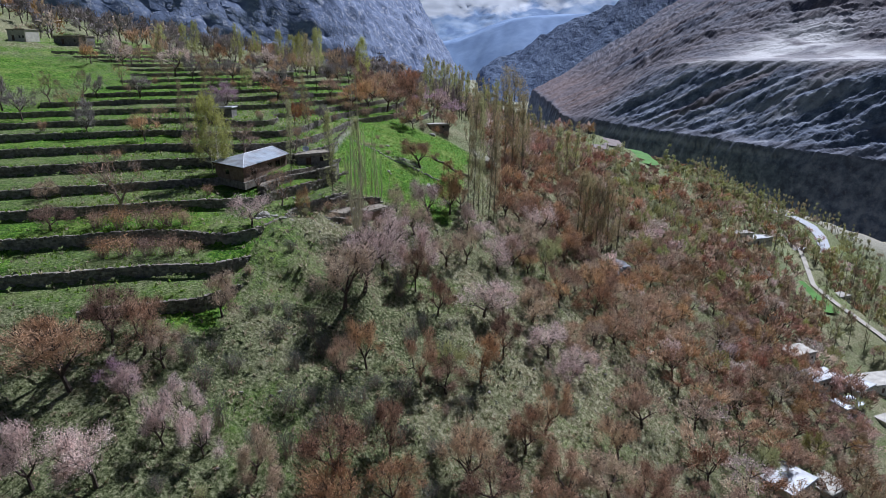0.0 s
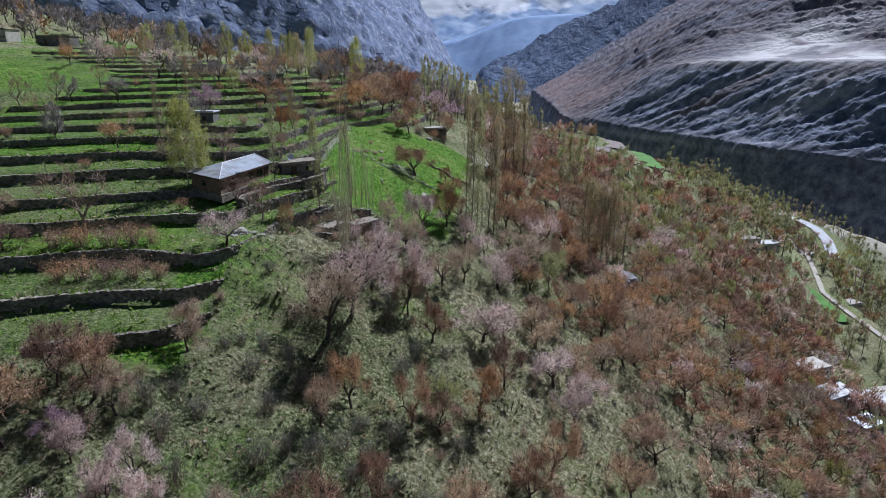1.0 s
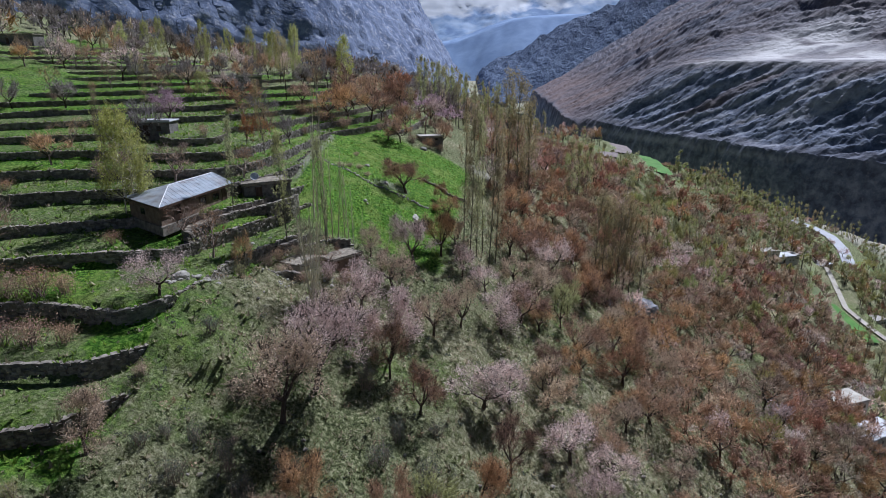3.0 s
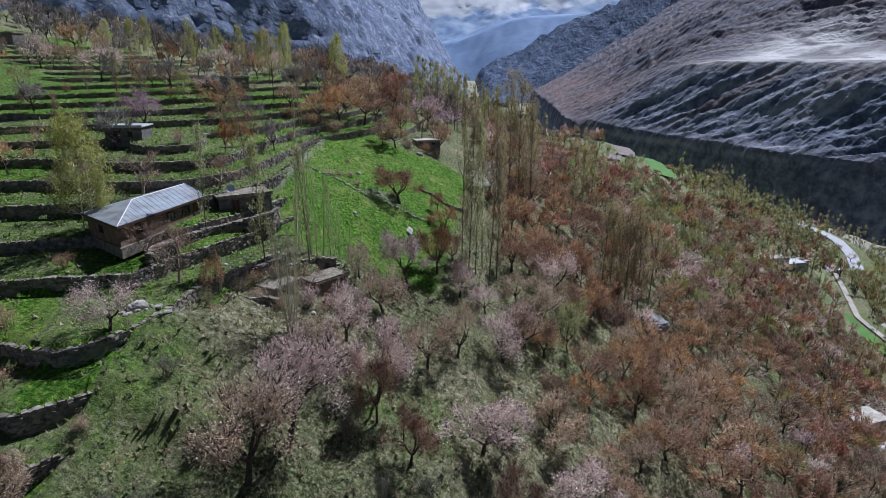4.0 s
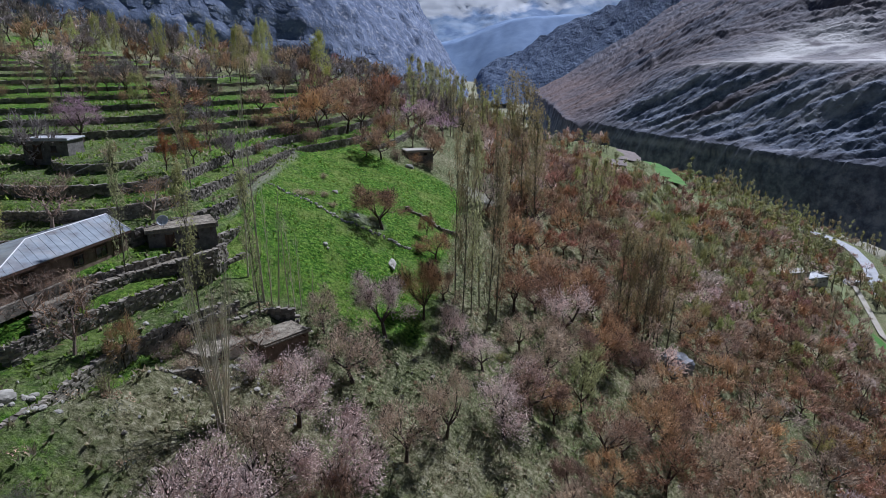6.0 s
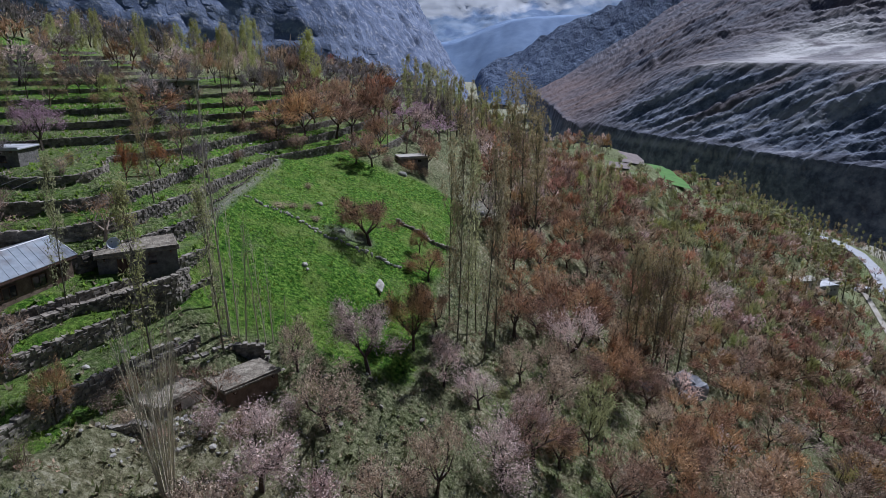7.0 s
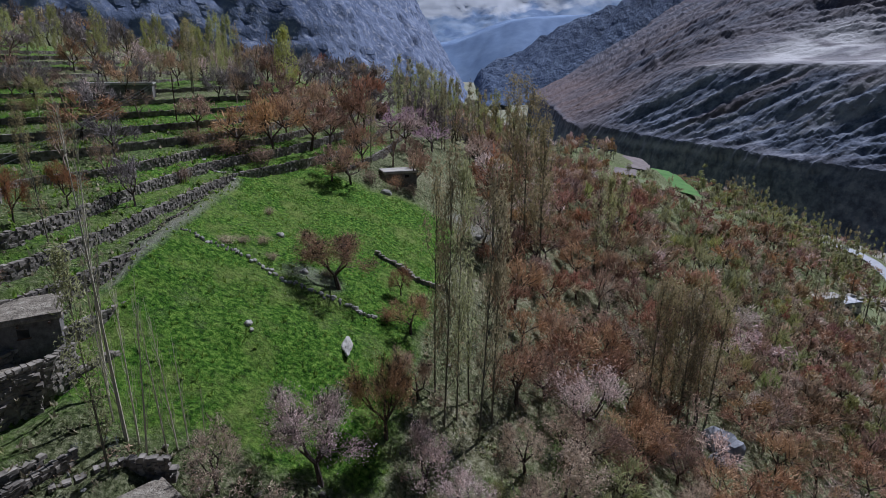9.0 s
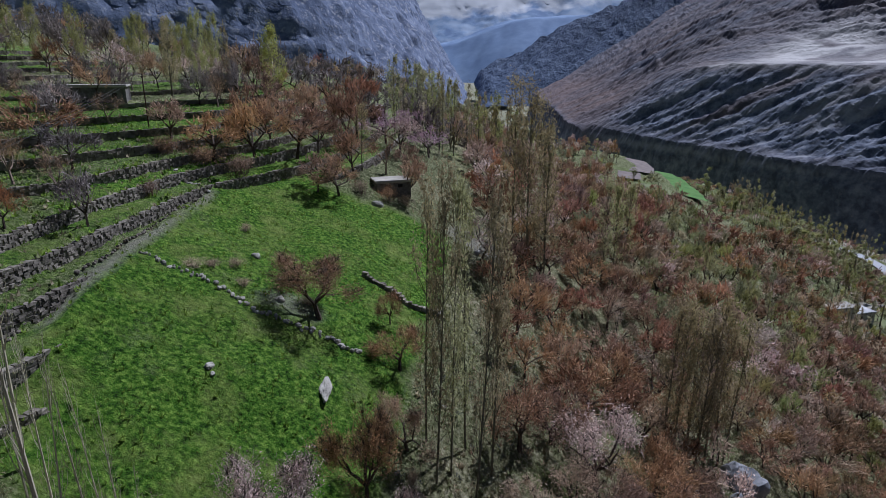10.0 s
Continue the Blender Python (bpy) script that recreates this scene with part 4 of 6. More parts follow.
WORDS = {
    "rust": ("fruit_tree", "orchard tree with rust-brown buds on dark crooked limbs", "tree"),
    "pink": ("blossom_tree", "fruit tree in pale pink blossom on the hillside", "tree"),
    "pale": ("blossom_tree", "fruit tree with faded cream blossom and brown twigs", "tree"),
    "mauve": ("blossom_tree", "almond tree in deep mauve-pink blossom", "tree"),
    "orange": ("fruit_tree", "small tree with orange-brown spring buds", "tree"),
    "green": ("willow_tree", "young willow with fresh yellow-green leaves", "tree"),
    "ash": ("bare_tree", "bare grey-brown tree with a haze of fine twigs", "tree"),
    "bare": ("bare_tree", "leafless fruit tree with thin reddish twigs", "tree"),
    "poplar": ("poplar_tree", "tall slim poplar with sparse new green leaves", "tree"),
    "brown_poplar": ("poplar_tree", "tall slim poplar with brown buds, barely leafing", "tree"),
    "sapling": ("poplar_sapling", "thin bare poplar sapling with a pale stem", "tree"),
    "wide_poplar": ("poplar_tree", "poplar with a loose yellow-green spring crown", "tree"),
    "rust_bush": ("bush", "low bush with rust-red twigs at a terrace edge", "bush"),
    "pale_bush": ("bush", "straw-coloured dry bush on the slope", "bush"),
    "green_bush": ("bush", "low bush with fresh green leaves", "bush"),
    "pink_bush": ("bush", "low bush with faded pink blossom", "bush"),
    "grey_bush": ("bush", "grey-green brush on the shaded slope", "bush"),
}
SIZE = {"poplar": (18, 2.6), "brown_poplar": (18, 2.8), "sapling": (18, 1.6), "wide_poplar": (12, 6.0)}
PLANTED = []
FULL_CROWNS = ((-5.2, 138.2), (-2.6, 112.6), (1.4, 119.8), (3.9, 126.6), (-8.2, 92.9), (-4.4, 91.3))
RNG = np.random.default_rng(7)


WOODS = []          # the countless trees of the far slope: kind, variant, place, size


def plant(kind, x, y, height, width, far=False, sink=0.15, joined=False):
    if joined:
        WOODS.append((kind, int(RNG.integers(0, 5 if kind in LEAVES else 3)), x, y, height, width))
        return None
    s = int(RNG.integers(0, 5 if kind in LEAVES else 3))
    full = math.hypot(x, y) < 84 and x < 26 or any(math.hypot(x - a, y - b) < 1 for a, b in FULL_CROWNS)
    wood, leaf = LIBRARY[f"{kind}{s}" + ("" if kind not in LEAVES else "far" if far else "near" if full else "")]
    h0, w0 = SIZE.get(kind, (2.6, 4.0) if kind.endswith("bush") else (7.0, 6.6))
    name, label, category = WORDS[kind]
    root = new(name)
    root.matrix_world = Matrix.LocRotScale((x, y, at(x, y) - sink), Euler((RNG.normal(0, 0.03), RNG.normal(0, 0.03), RNG.uniform(0, 6.28))), (width / w0, width / w0, height / h0))
    tagged(root, label, category, "orchard trees" if category == "tree" else "hillside bushes")
    trunk = new("trunk" if category == "tree" else "branchwork", wood)
    trunk.parent = root
    if category == "bush":
        trunk["kind"] = "stuff"
    if leaf:
        crown = new("crown", leaf)
        crown.parent = root
    PLANTED.append((x, y, width))
    return root


RUST = [(-36.8, 53.2, 8.6, 8.4), (-35.8, 59.9, 7.2, 6.1), (-32.3, 59.4, 7.3, 6.1), (-11.1, 51.7, 8, 7.4), (-9.8, 47.0, 8.4, 7.5), (-5.8, 56.6, 7.6, 4.5), (-9.5, 68.1, 7.3, 4.9), (-2.8, 67.9, 7.6, 5.0),
        (-4.2, 86.8, 8.1, 4.3), (-0.8, 83.8, 6.7, 5.1), (8.8, 80.3, 7.0, 5.0), (5.0, 72.1, 7.3, 6.0), (13.7, 70.5, 8.1, 6.0), (3.2, 57.0, 8.6, 6.3), (10.3, 64.9, 7.5, 5.6), (24.7, 72.9, 7.3, 6.4), (-39.8, 56.5, 6.8, 7.1), (-5.3, 50.4, 5.9, 6.2), (5.2, 54.4, 6.7, 7.3), (15.3, 60.7, 6.8, 7.5), (25.5, 65.5, 7.4, 7.4), (-12.1, 63.6, 6.6, 3.8), (23.2, 112.3, 7.4, 7.4), (30.2, 111.9, 7.5, 8.6), (16.7, 102.2, 4.8, 5.1)]
RUST_B = [(-5.2, 138.2, 6.6, 8.8), (-23.1, 97.6, 5.2, 2.9), (1.4, 119.8, 8.5, 6.1), (-41.7, 157.3, 6.5, 8.8), (-23.8, 177.0, 8.2, 6.7), (-20.3, 181.1, 7.9, 6.9), (-17.8, 200.8, 8.2, 7.2), (-24.8, 193.0, 8.4, 6.8),
          (-8.3, 170.7, 6.4, 7.1), (-11.1, 169.5, 5.8, 5.9), (1.3, 142.3, 4.2, 2.7), (2.7, 135.7, 4.9, 5.5), (3.9, 126.6, 5.6, 5.3), (-54.3, 81.2, 4.4, 5.5), (-10.5, 197.0, 10.5, 8.6), (-14, 186, 7.5, 7)]
PINK = [(-30.5, 52.0, 4.9, 3.5), (-25.5, 52.7, 5.4, 3.8), (-26.3, 49.2, 5.6, 3.9), (-23.0, 49.9, 5.8, 4.3), (-34.6, 42.9, 7.0, 5.5), (-29.8, 43.8, 7.0, 6.3), (-12.0, 84.8, 8.0, 6.7), (-4.4, 91.3, 10.0, 8.6),
        (10.1, 106.6, 7.6, 7.3), (21.6, 88.0, 6.0, 6.4), (-27.4, 84.4, 4.9, 5.6), (-2.6, 112.6, 7.6, 7.2), (-8.5, 96.5, 7, 7), (-11.1, 80.3, 10.0, 9.2), (13.3, 115.0, 5.6, 5.2), (8.4, 115.2, 4.8, 5.2), (4.7, 115.9, 5.9, 5.2), (-76.2, 180.1, 8.5, 9.4), (-94.7, 188.4, 7.0, 7.8), (-58.7, 211.7, 7.8, 9.5), (-46.5, 216.1, 5.9, 9.0),
        (-2.0, 209, 8.5, 9.5), (12.6, 170.6, 7.8, 6.6), (22.2, 187.1, 7.6, 8.0)]
PALE = [(-18.0, 48.9, 6.6, 4.6), (-26.4, 67.2, 5.7, 5.4), (-13.2, 75.3, 9.6, 9.0), (4.1, 102.3, 7.3, 5.0), (-8.6, 109.1, 5.2, 4.6), (-60.8, 91.4, 3.5, 4.3), (0.5, 97, 7, 6), (-5, 104, 6.5, 6.5), (-9.5, 90, 7.5, 7), (-29.6, 57.9, 5.1, 4.6), (-17.2, 46.4, 4.5, 5.2)]
for kind, rows in (("rust", RUST), ("rust", RUST_B), ("pink", PINK), ("pale", PALE),
                   ("bare", [(-25.9, 95.7, 5.8, 4.8), (-41.9, 108.5, 8.0, 7.5), (-47.7, 87.9, 10.0, 9.0), (-36.5, 112, 6, 7), (-28, 116, 5, 6), (-30.3, 98.3, 4.6, 5.0), (-27.6, 100.6, 4.0, 4.4)]),
                   ("mauve", [(-32.8, 54.7, 4.0, 3.8), (-48.9, 141.3, 7.4, 8.1), (3.9, 217.0, 7.2, 8.0), (-5.2, 213.6, 7.8, 10.0), (-0.1, 238, 7.2, 9.0)]), ("rust", [(-30.0, 167.1, 5.4, 6.4), (-24.6, 166.9, 6.8, 8.0), (-20.5, 172.4, 9.0, 8.6), (-16.2, 179.9, 9.1, 9.0), (-10.7, 209.5, 9.2, 9.6), (-15.2, 208.2, 7.4, 9.0), (-20.7, 192.4, 7.4, 8.0), (-14.3, 245.0, 9.0, 9.0), (9.0, 255.0, 9.0, 8.0)]), ("orange", [(-30.2, 125.8, 5.7, 2.6), (-29.4, 132.3, 4.5, 3.3)]),
                   ("rust_bush", [(-48.6, 82.8, 2.6, 5.0), (-45.5, 83.1, 2.9, 5.6), (-42.4, 83.7, 2.7, 5.2), (-39.4, 83.9, 2.9, 5.4), (-37.0, 84.4, 2.2, 4.0), (-45.0, 76.6, 2.4, 5.0), (-42.0, 76.8, 2.8, 5.4), (-39.0, 77.0, 2.6, 5.2), (-36.2, 77.2, 2.7, 5.0), (-33.6, 77.6, 2.0, 3.6), (-25.0, 165.0, 2.5, 6.7), (-21, 167, 2.6, 6), (-29, 163, 2.4, 5)]),
                   ("poplar", [(7.5, 126.5, 24, 2.0), (8.8, 130.2, 23, 2.1), (35.6, 187.5, 18, 3.2), (39.8, 194.9, 18, 3.2), (43.6, 202.0, 18, 3.2), (-19.2, 104.6, 15.0, 2.2), (-14.6, 107.9, 14.1, 2.0), (-26.8, 106.7, 13.0, 1.5)]),
                   ("brown_poplar", [(6.3, 125.0, 25, 2.5), (9.6, 125.8, 26, 2.5), (5.4, 128.5, 22, 2.3), (11.0, 128.0, 23, 2.5), (20.3, 176.3, 28, 4.9), (24.3, 182.7, 27, 4.6), (18.2, 179.8, 27, 4.6), (22.5, 172.5, 25, 4.3), (33.9, 148.3, 20, 3.8), (36.0, 149.5, 21, 3.8), (38.4, 151.5, 21, 3.8), (39.2, 150.2, 21, 3.8), (41.6, 152.5, 23, 3.9), (43.7, 154.5, 22, 3.9), (46.9, 157.7, 21, 4.1)]),
                   ("sapling", [(-15.1, 111.1, 22, 1.5), (-17.4, 113.7, 19, 1.2), (-13.4, 110.1, 13, 0.8), (-14.3, 111.1, 13, 0.8), (-12.5, 111.1, 12, 0.7), (-12.0, 111.6, 11, 0.7), (-11.5, 112.2, 9, 0.7), (-16.3, 112.0, 13, 0.8), (-10.2, 111.9, 5, 0.6)]),
                   ("wide_poplar", [(-39.1, 102.5, 12.5, 6.6), (-38.4, 103.4, 11.0, 5.6), (-25.9, 207.6, 14.0, 6.5)])):
    for x, y, h, w in rows:
        plant(kind, x, y, h, w, far=y > 150)


def clear_of(x, y, gap):
    return all((x - a) ** 2 + (y - b) ** 2 > (gap * 0.5 * (1 + c / 6)) ** 2 for a, b, c in PLANTED)


FIELDS = (("field_1", [(118, 352), (131, 400), (139, 470)], 17, "crop"), ("field_2", [(150, 446), (158, 480)], 26, "crop"), ("field_3", [(101, 372), (112, 405), (123, 470)], 14, "soil"), ("field_4", [(114, 476), (121, 510)], 15, "crop"),
          ("field_5", [(155, 225), (158, 258)], 8, "crop"), ("field_6", [(146, 222), (150, 255)], 5, "crop_pale"), ("field_7", [(132, 478), (138, 520)], 18, "crop_pale"), ("field_8", [(170, 285), (182, 310)], 6, "crop_pale"),
          ("field_9", [(82, 328), (113, 322)], 16, "crop_pale"), ("field_10", [(88, 345), (94, 365)], 10, "soil"))


def in_field(x, y):
    return any(off_line(x, y, line) < 0.5 * width + 4 for _, line, width, _ in FIELDS)


# the wooded slope below the spur: the nearest trees are things, the others one wood
def slope_woods():
    for i in range(0, 36):
        for j in range(0, 62):
            x, y = 2 + 5.0 * i + RNG.uniform(-2.2, 2.2), 44 + 5.0 * j + RNG.uniform(-2.2, 2.2)
            crest = float(np.interp(y, [40, 100, 120, 160, 200, 340], [-6, 2, 6, 14, 14, 12]))
            if x < crest or x > 150 + 0.1 * y or hill(x, y) < -47 or (y > 285 and 0.26 < x / y < 0.42) or in_field(x, y):
                continue
            if x > 92 and y < 180 and RNG.random() < 0.35 or math.hypot(x - 12, y - 175) < 6 or math.hypot((x - 47) / 1.3, y - 150) < 5:
                continue
            if math.hypot(x - 143, y - 270) < 16 or x > 120 and y > 200 and RNG.random() < 0.5:
                continue
            thin = 0.45 * math.exp(-((x - 12) / 16) ** 2 - ((y - 78) / 26) ** 2)
            gap = (0.42 - 0.3 * float(smooth(95, 125, y))) * float(smooth(0.46, 0.36, fbm(x / 15, y / 15, 2, 209)))
            if RNG.random() < 0.04 + thin + gap or not clear_of(x, y, 3.0 - 0.5 * float(smooth(95, 125, y))):
                continue
            patch = float(fbm(x / 30, y / 30, 2, 201))
            leafy = 0.03 + 0.7 * math.exp(-((x - 78) / 26) ** 2 - ((y - 232) / 40) ** 2)
            p = RNG.random()
            joined = x > 60 or y > 160
            if p < leafy:
                if RNG.random() < 0.3 and joined:
                    plant("poplar", x, y, RNG.uniform(10, 16), RNG.uniform(2.0, 3.2), joined=joined)
                else:
                    plant("green", x, y, RNG.uniform(5, 8), RNG.uniform(4, 6), far=True, joined=joined)
                continue
            if x < 20 and 70 < y < 125 and RNG.random() < 0.55:
                p = RNG.uniform(0.8, 1.0)
                patch = 0.6
            kind = "rust" if p < 0.74 else "pale" if p < 0.94 else "pink" if patch > 0.45 else "rust"
            w = RNG.uniform(5.2, 8.4)
            plant(kind, x, y, w * RNG.uniform(0.8, 1.05), w, far=y > 140 or x > 38, joined=joined)


def spot(n, x0, x1, y0, y1, test):
    for _ in range(n):
        x, y = RNG.uniform(x0, x1), RNG.uniform(y0, y1)
        if test(x, y) and clear_of(x, y, 3.0):
            yield x, y


slope_woods()
# rows of poplars behind the spur, and the orchards on the spur's end
for x, y in spot(250, -8, 66, 225, 370, lambda x, y: x < 14 + 0.35 * (y - 230)):
    plant("poplar" if RNG.random() < 0.8 else "brown_poplar", x, y, RNG.uniform(13, 20), RNG.uniform(2.4, 3.4), joined=True)
for x, y in spot(800, 0, 240, 300, 620, lambda x, y: river_x(y) - x > 56 and not in_field(x, y)):
    k = RNG.random()
    if 0.26 < x / y < 0.42:
        plant("rust" if k < 0.5 else "green", x, y, RNG.uniform(2.5, 4.5), RNG.uniform(3.5, 6), joined=True)
        continue
    plant("rust" if k < 0.45 else "green" if k < 0.6 else "poplar" if k < 0.9 else "pink", x, y, RNG.uniform(6, 9), RNG.uniform(5, 7) if not 0.6 < k < 0.9 else 3.0, joined=True)
for x, y in spot(1900, 105, 300, 150, 570, lambda x, y: river_x(y) - x > 54 and (x > 0.42 * y) and math.hypot(x - 143, y - 270) > 14 and off_line(x, y, ROAD) > 12 and off_line(x, y, TRACK) > 5 and not in_field(x, y)
                 and (y > 235 or x > 118) and not (x < 148 and y < 182)):
    k = RNG.random()
    plant("poplar" if k < 0.3 else "brown_poplar" if k < 0.5 else "rust" if k < 0.75 else "green" if k < 0.95 else "pink", x, y, RNG.uniform(11, 18) if k < 0.5 else RNG.uniform(4, 6.5), RNG.uniform(2.4, 3.4) if k < 0.5 else RNG.uniform(4, 6), joined=True)
for x, y in spot(150, 140, 232, 262, 420, lambda x, y: off_line(x, y, ROAD) > 9 and off_line(x, y, TRACK) > 4 and not in_field(x, y) and math.hypot(x - 143, y - 270) > 14):
    k = RNG.random()
    plant("green" if k < 0.4 else "poplar", x, y, RNG.uniform(7, 10) if k < 0.4 else RNG.uniform(11, 17), RNG.uniform(6, 8) if k < 0.4 else RNG.uniform(4.2, 6.0), joined=True)
# thin trees on the upper terraces
for x, y in spot(110, -110, -26, 100, 205, lambda x, y: terraced(x, y) > 0.5 and hill(x, y) > 31 and y > 112):
    k = RNG.random()
    if RNG.random() < 0.42:
        plant("ash", x, y, RNG.uniform(4.5, 8.0), RNG.uniform(4.0, 6.5), far=True)
        continue
    plant("bare" if k < 0.5 else "rust" if k < 0.6 else "wide_poplar" if k < 0.7 else "brown_poplar" if k < 0.85 else "rust_bush", x, y, RNG.uniform(4.5, 7.5) if k < 0.7 else RNG.uniform(7, 12) if k < 0.85 else 2.0, RNG.uniform(4, 6) if k < 0.7 else 1.6 if k < 0.85 else 3.0, far=True)
for x, y in spot(70, -125, 8, 176, 262, lambda x, y: x > -110):
    k = RNG.random()
    plant("rust" if k < 0.3 else "pink" if k < 0.42 else "bare" if k < 0.6 else "brown_poplar" if k < 0.8 else "wide_poplar", x, y, RNG.uniform(5, 8) if k < 0.6 else RNG.uniform(9, 14), RNG.uniform(4.5, 7) if k < 0.6 else 2.6 if k < 0.8 else 4.5, far=True)
# brush in the hollow below the terraces, and scattered bushes on the spur
for x, y in spot(120, -28, 2, 46, 86, lambda x, y: hill(x, y) < 19):
    plant("grey_bush", x, y, RNG.uniform(1.4, 3.2), RNG.uniform(2.2, 4.4))
for x, y in spot(170, -48, 30, 42, 125, lambda x, y: terraced(x, y) < 0.3 and meadow(x, y) < 0.2):
    plant(("pale_bush", "pale_bush", "rust_bush", "grey_bush", "green_bush")[int(RNG.integers(0, 5))], x, y, RNG.uniform(0.6, 1.8), RNG.uniform(1.3, 3.0))
for x, y in spot(60, -75, -22, 66, 200, lambda x, y: 0.02 < (shelf(x, y) - LEVELS[np.searchsorted(LEVELS, shelf(x, y)) - 1]) < 0.5 and terraced(x, y) > 0.6):
    plant("rust_bush" if RNG.random() < 0.6 else "pale_bush", x, y, RNG.uniform(0.8, 1.8), RNG.uniform(1.6, 3.4))


def grow_woods(rows, name, label):
    """Joins many trees into one mesh; each keeps its own tint."""
    cache, V, F, M, T, H, P, mats, base = {}, [], [], [], [], [], [], [], 0
    xs, ys = np.array([r[2] for r in rows]), np.array([r[3] for r in rows])
    zs = land(xs, ys)
    for (kind, s, x, y, h, w), z in zip(rows, zs):
        h0, w0 = SIZE.get(kind, (2.6, 4.0) if kind.endswith("bush") else (7.0, 6.6))
        turn, tint, hue, pale = RNG.uniform(0, 6.28), RNG.normal(0, 0.15), RNG.normal(0.004, 0.014), RNG.uniform(-0.25, 0.25)
        gap = math.sqrt(x * x + max(0.0, y - 75.0) ** 2 + 2500.0)
        key = f"{kind}{s}" + ("speck" if gap > 215 else "tiny" if gap > 140 else "far" if kind in LEAVES else "tiny")
        for me in LIBRARY[key]:
            if me is None:
                continue
            if me.name not in cache:
                co = np.empty(len(me.vertices) * 3)
                me.vertices.foreach_get("co", co)
                tri = [tuple(p.vertices) for p in me.polygons]
                cache[me.name] = (co.reshape(-1, 3), np.array([t if len(t) == 4 else (*t, t[0]) for t in tri]), np.array([len(t) for t in tri]))
            co, quads, sizes = cache[me.name]
            c, sn = math.cos(turn), math.sin(turn)
            p = co * np.array([w / w0, w / w0, h / h0])
            V.append(np.stack([p[:, 0] * c - p[:, 1] * sn + x, p[:, 0] * sn + p[:, 1] * c + y, p[:, 2] + z - 0.15], -1))
            mat = me.materials[0]
            if mat not in mats:
                mats.append(mat)
            F += [tuple(q[:k]) for q, k in zip((quads + base).tolist(), sizes)]
            M += [mats.index(mat)] * len(quads)
            T.append(np.full(len(co), tint))
            H.append(np.full(len(co), hue))
            P.append(np.full(len(co), pale))
            base += len(co)
    me = bpy.data.meshes.new(name)
    me.from_pydata(np.concatenate(V).tolist(), [], F)
    for m in mats:
        me.materials.append(m)
    me.polygons.foreach_set("material_index", M)
    for key, values in (("tint", T), ("hue_turn", H), ("paleness", P)):
        a = me.attributes.new(key, "FLOAT", "POINT")
        a.data.foreach_set("value", np.concatenate(values))
    return tagged(new(name, me), label, "trees", kind="stuff")


grow_woods(WOODS, "orchard_woods", "dense rust-brown orchard trees and poplars on the steep slope")


# ---- terrace walls of dry stone ----
def contour(level, x0, x1, y0, y1, step=1.0):
    """Lines along which the shelf reaches a level, within the terraces."""
    xs, ys = np.arange(x0, x1, step), np.arange(y0, y1, step)
    gxx, gyy = np.meshgrid(xs, ys, indexing="ij")
    g = shelf(gxx, gyy) - level
    ok = terraced(gxx, gyy) > 0.5
    links = {}

    def cut(i, j, k, l):
        a, c = g[i, j], g[k, l]
        w = a / (a - c)
        return (xs[i] + w * (xs[k] - xs[i]), ys[j] + w * (ys[l] - ys[j]))

    points = {}
    sg = g > 0
    mixed = (sg[:-1, :-1] != sg[1:, :-1]) | (sg[:-1, :-1] != sg[:-1, 1:]) | (sg[:-1, :-1] != sg[1:, 1:])
    for i, j in zip(*np.nonzero(mixed & ok[:-1, :-1])):
        hit = []
        for key, (a, b, c, d) in (((0, i, j), (i, j, i + 1, j)), ((1, i + 1, j), (i + 1, j, i + 1, j + 1)), ((0, i, j + 1), (i, j + 1, i + 1, j + 1)), ((1, i, j), (i, j, i, j + 1))):
            if sg[a, b] != sg[c, d]:
                points[key] = cut(a, b, c, d)
                hit.append(key)
        if len(hit) == 2:
            links.setdefault(hit[0], []).append(hit[1])
            links.setdefault(hit[1], []).append(hit[0])
    lines, used = [], set()
    for start in sorted(links, key=lambda k: len(links[k])):
        if start in used:
            continue
        chain = [start]
        used.add(start)
        while True:
            nxt = [k for k in links[chain[-1]] if k not in used]
            if not nxt:
                break
            chain.append(nxt[0])
            used.add(nxt[0])
        if len(chain) > 6:
            lines.append([points[k] for k in chain])
    return lines


def resample(line, step):
    p = np.array(line)
    s = np.concatenate([[0], np.cumsum(np.hypot(*np.diff(p, axis=0).T))])
    t = np.arange(0, s[-1], step)
    return np.stack([np.interp(t, s, p[:, 0]), np.interp(t, s, p[:, 1])], -1)


BLOCK = ((4, 5, 7, 6), (0, 1, 5, 4), (2, 6, 7, 3), (0, 4, 6, 2), (1, 3, 7, 5))


def stone_corners(rng, w, d, h, rough=0.16):
    """Eight corners of one rough stone, in its own axes."""
    c = np.array([(x, y, z) for z in (-1, 1) for y in (-1, 1) for x in (-1, 1)], float) * 0.5
    c = c * (1 + rng.uniform(-rough, rough, (8, 3))) * np.array([w, d, h])
    return c


STONE_SHAPES = []
for s in range(8):
    STONE_SHAPES.append(mesh_of("stone", stone_corners(np.random.default_rng(600 + s), 1, 1, 1, 0.22), list(BLOCK), "stone"))


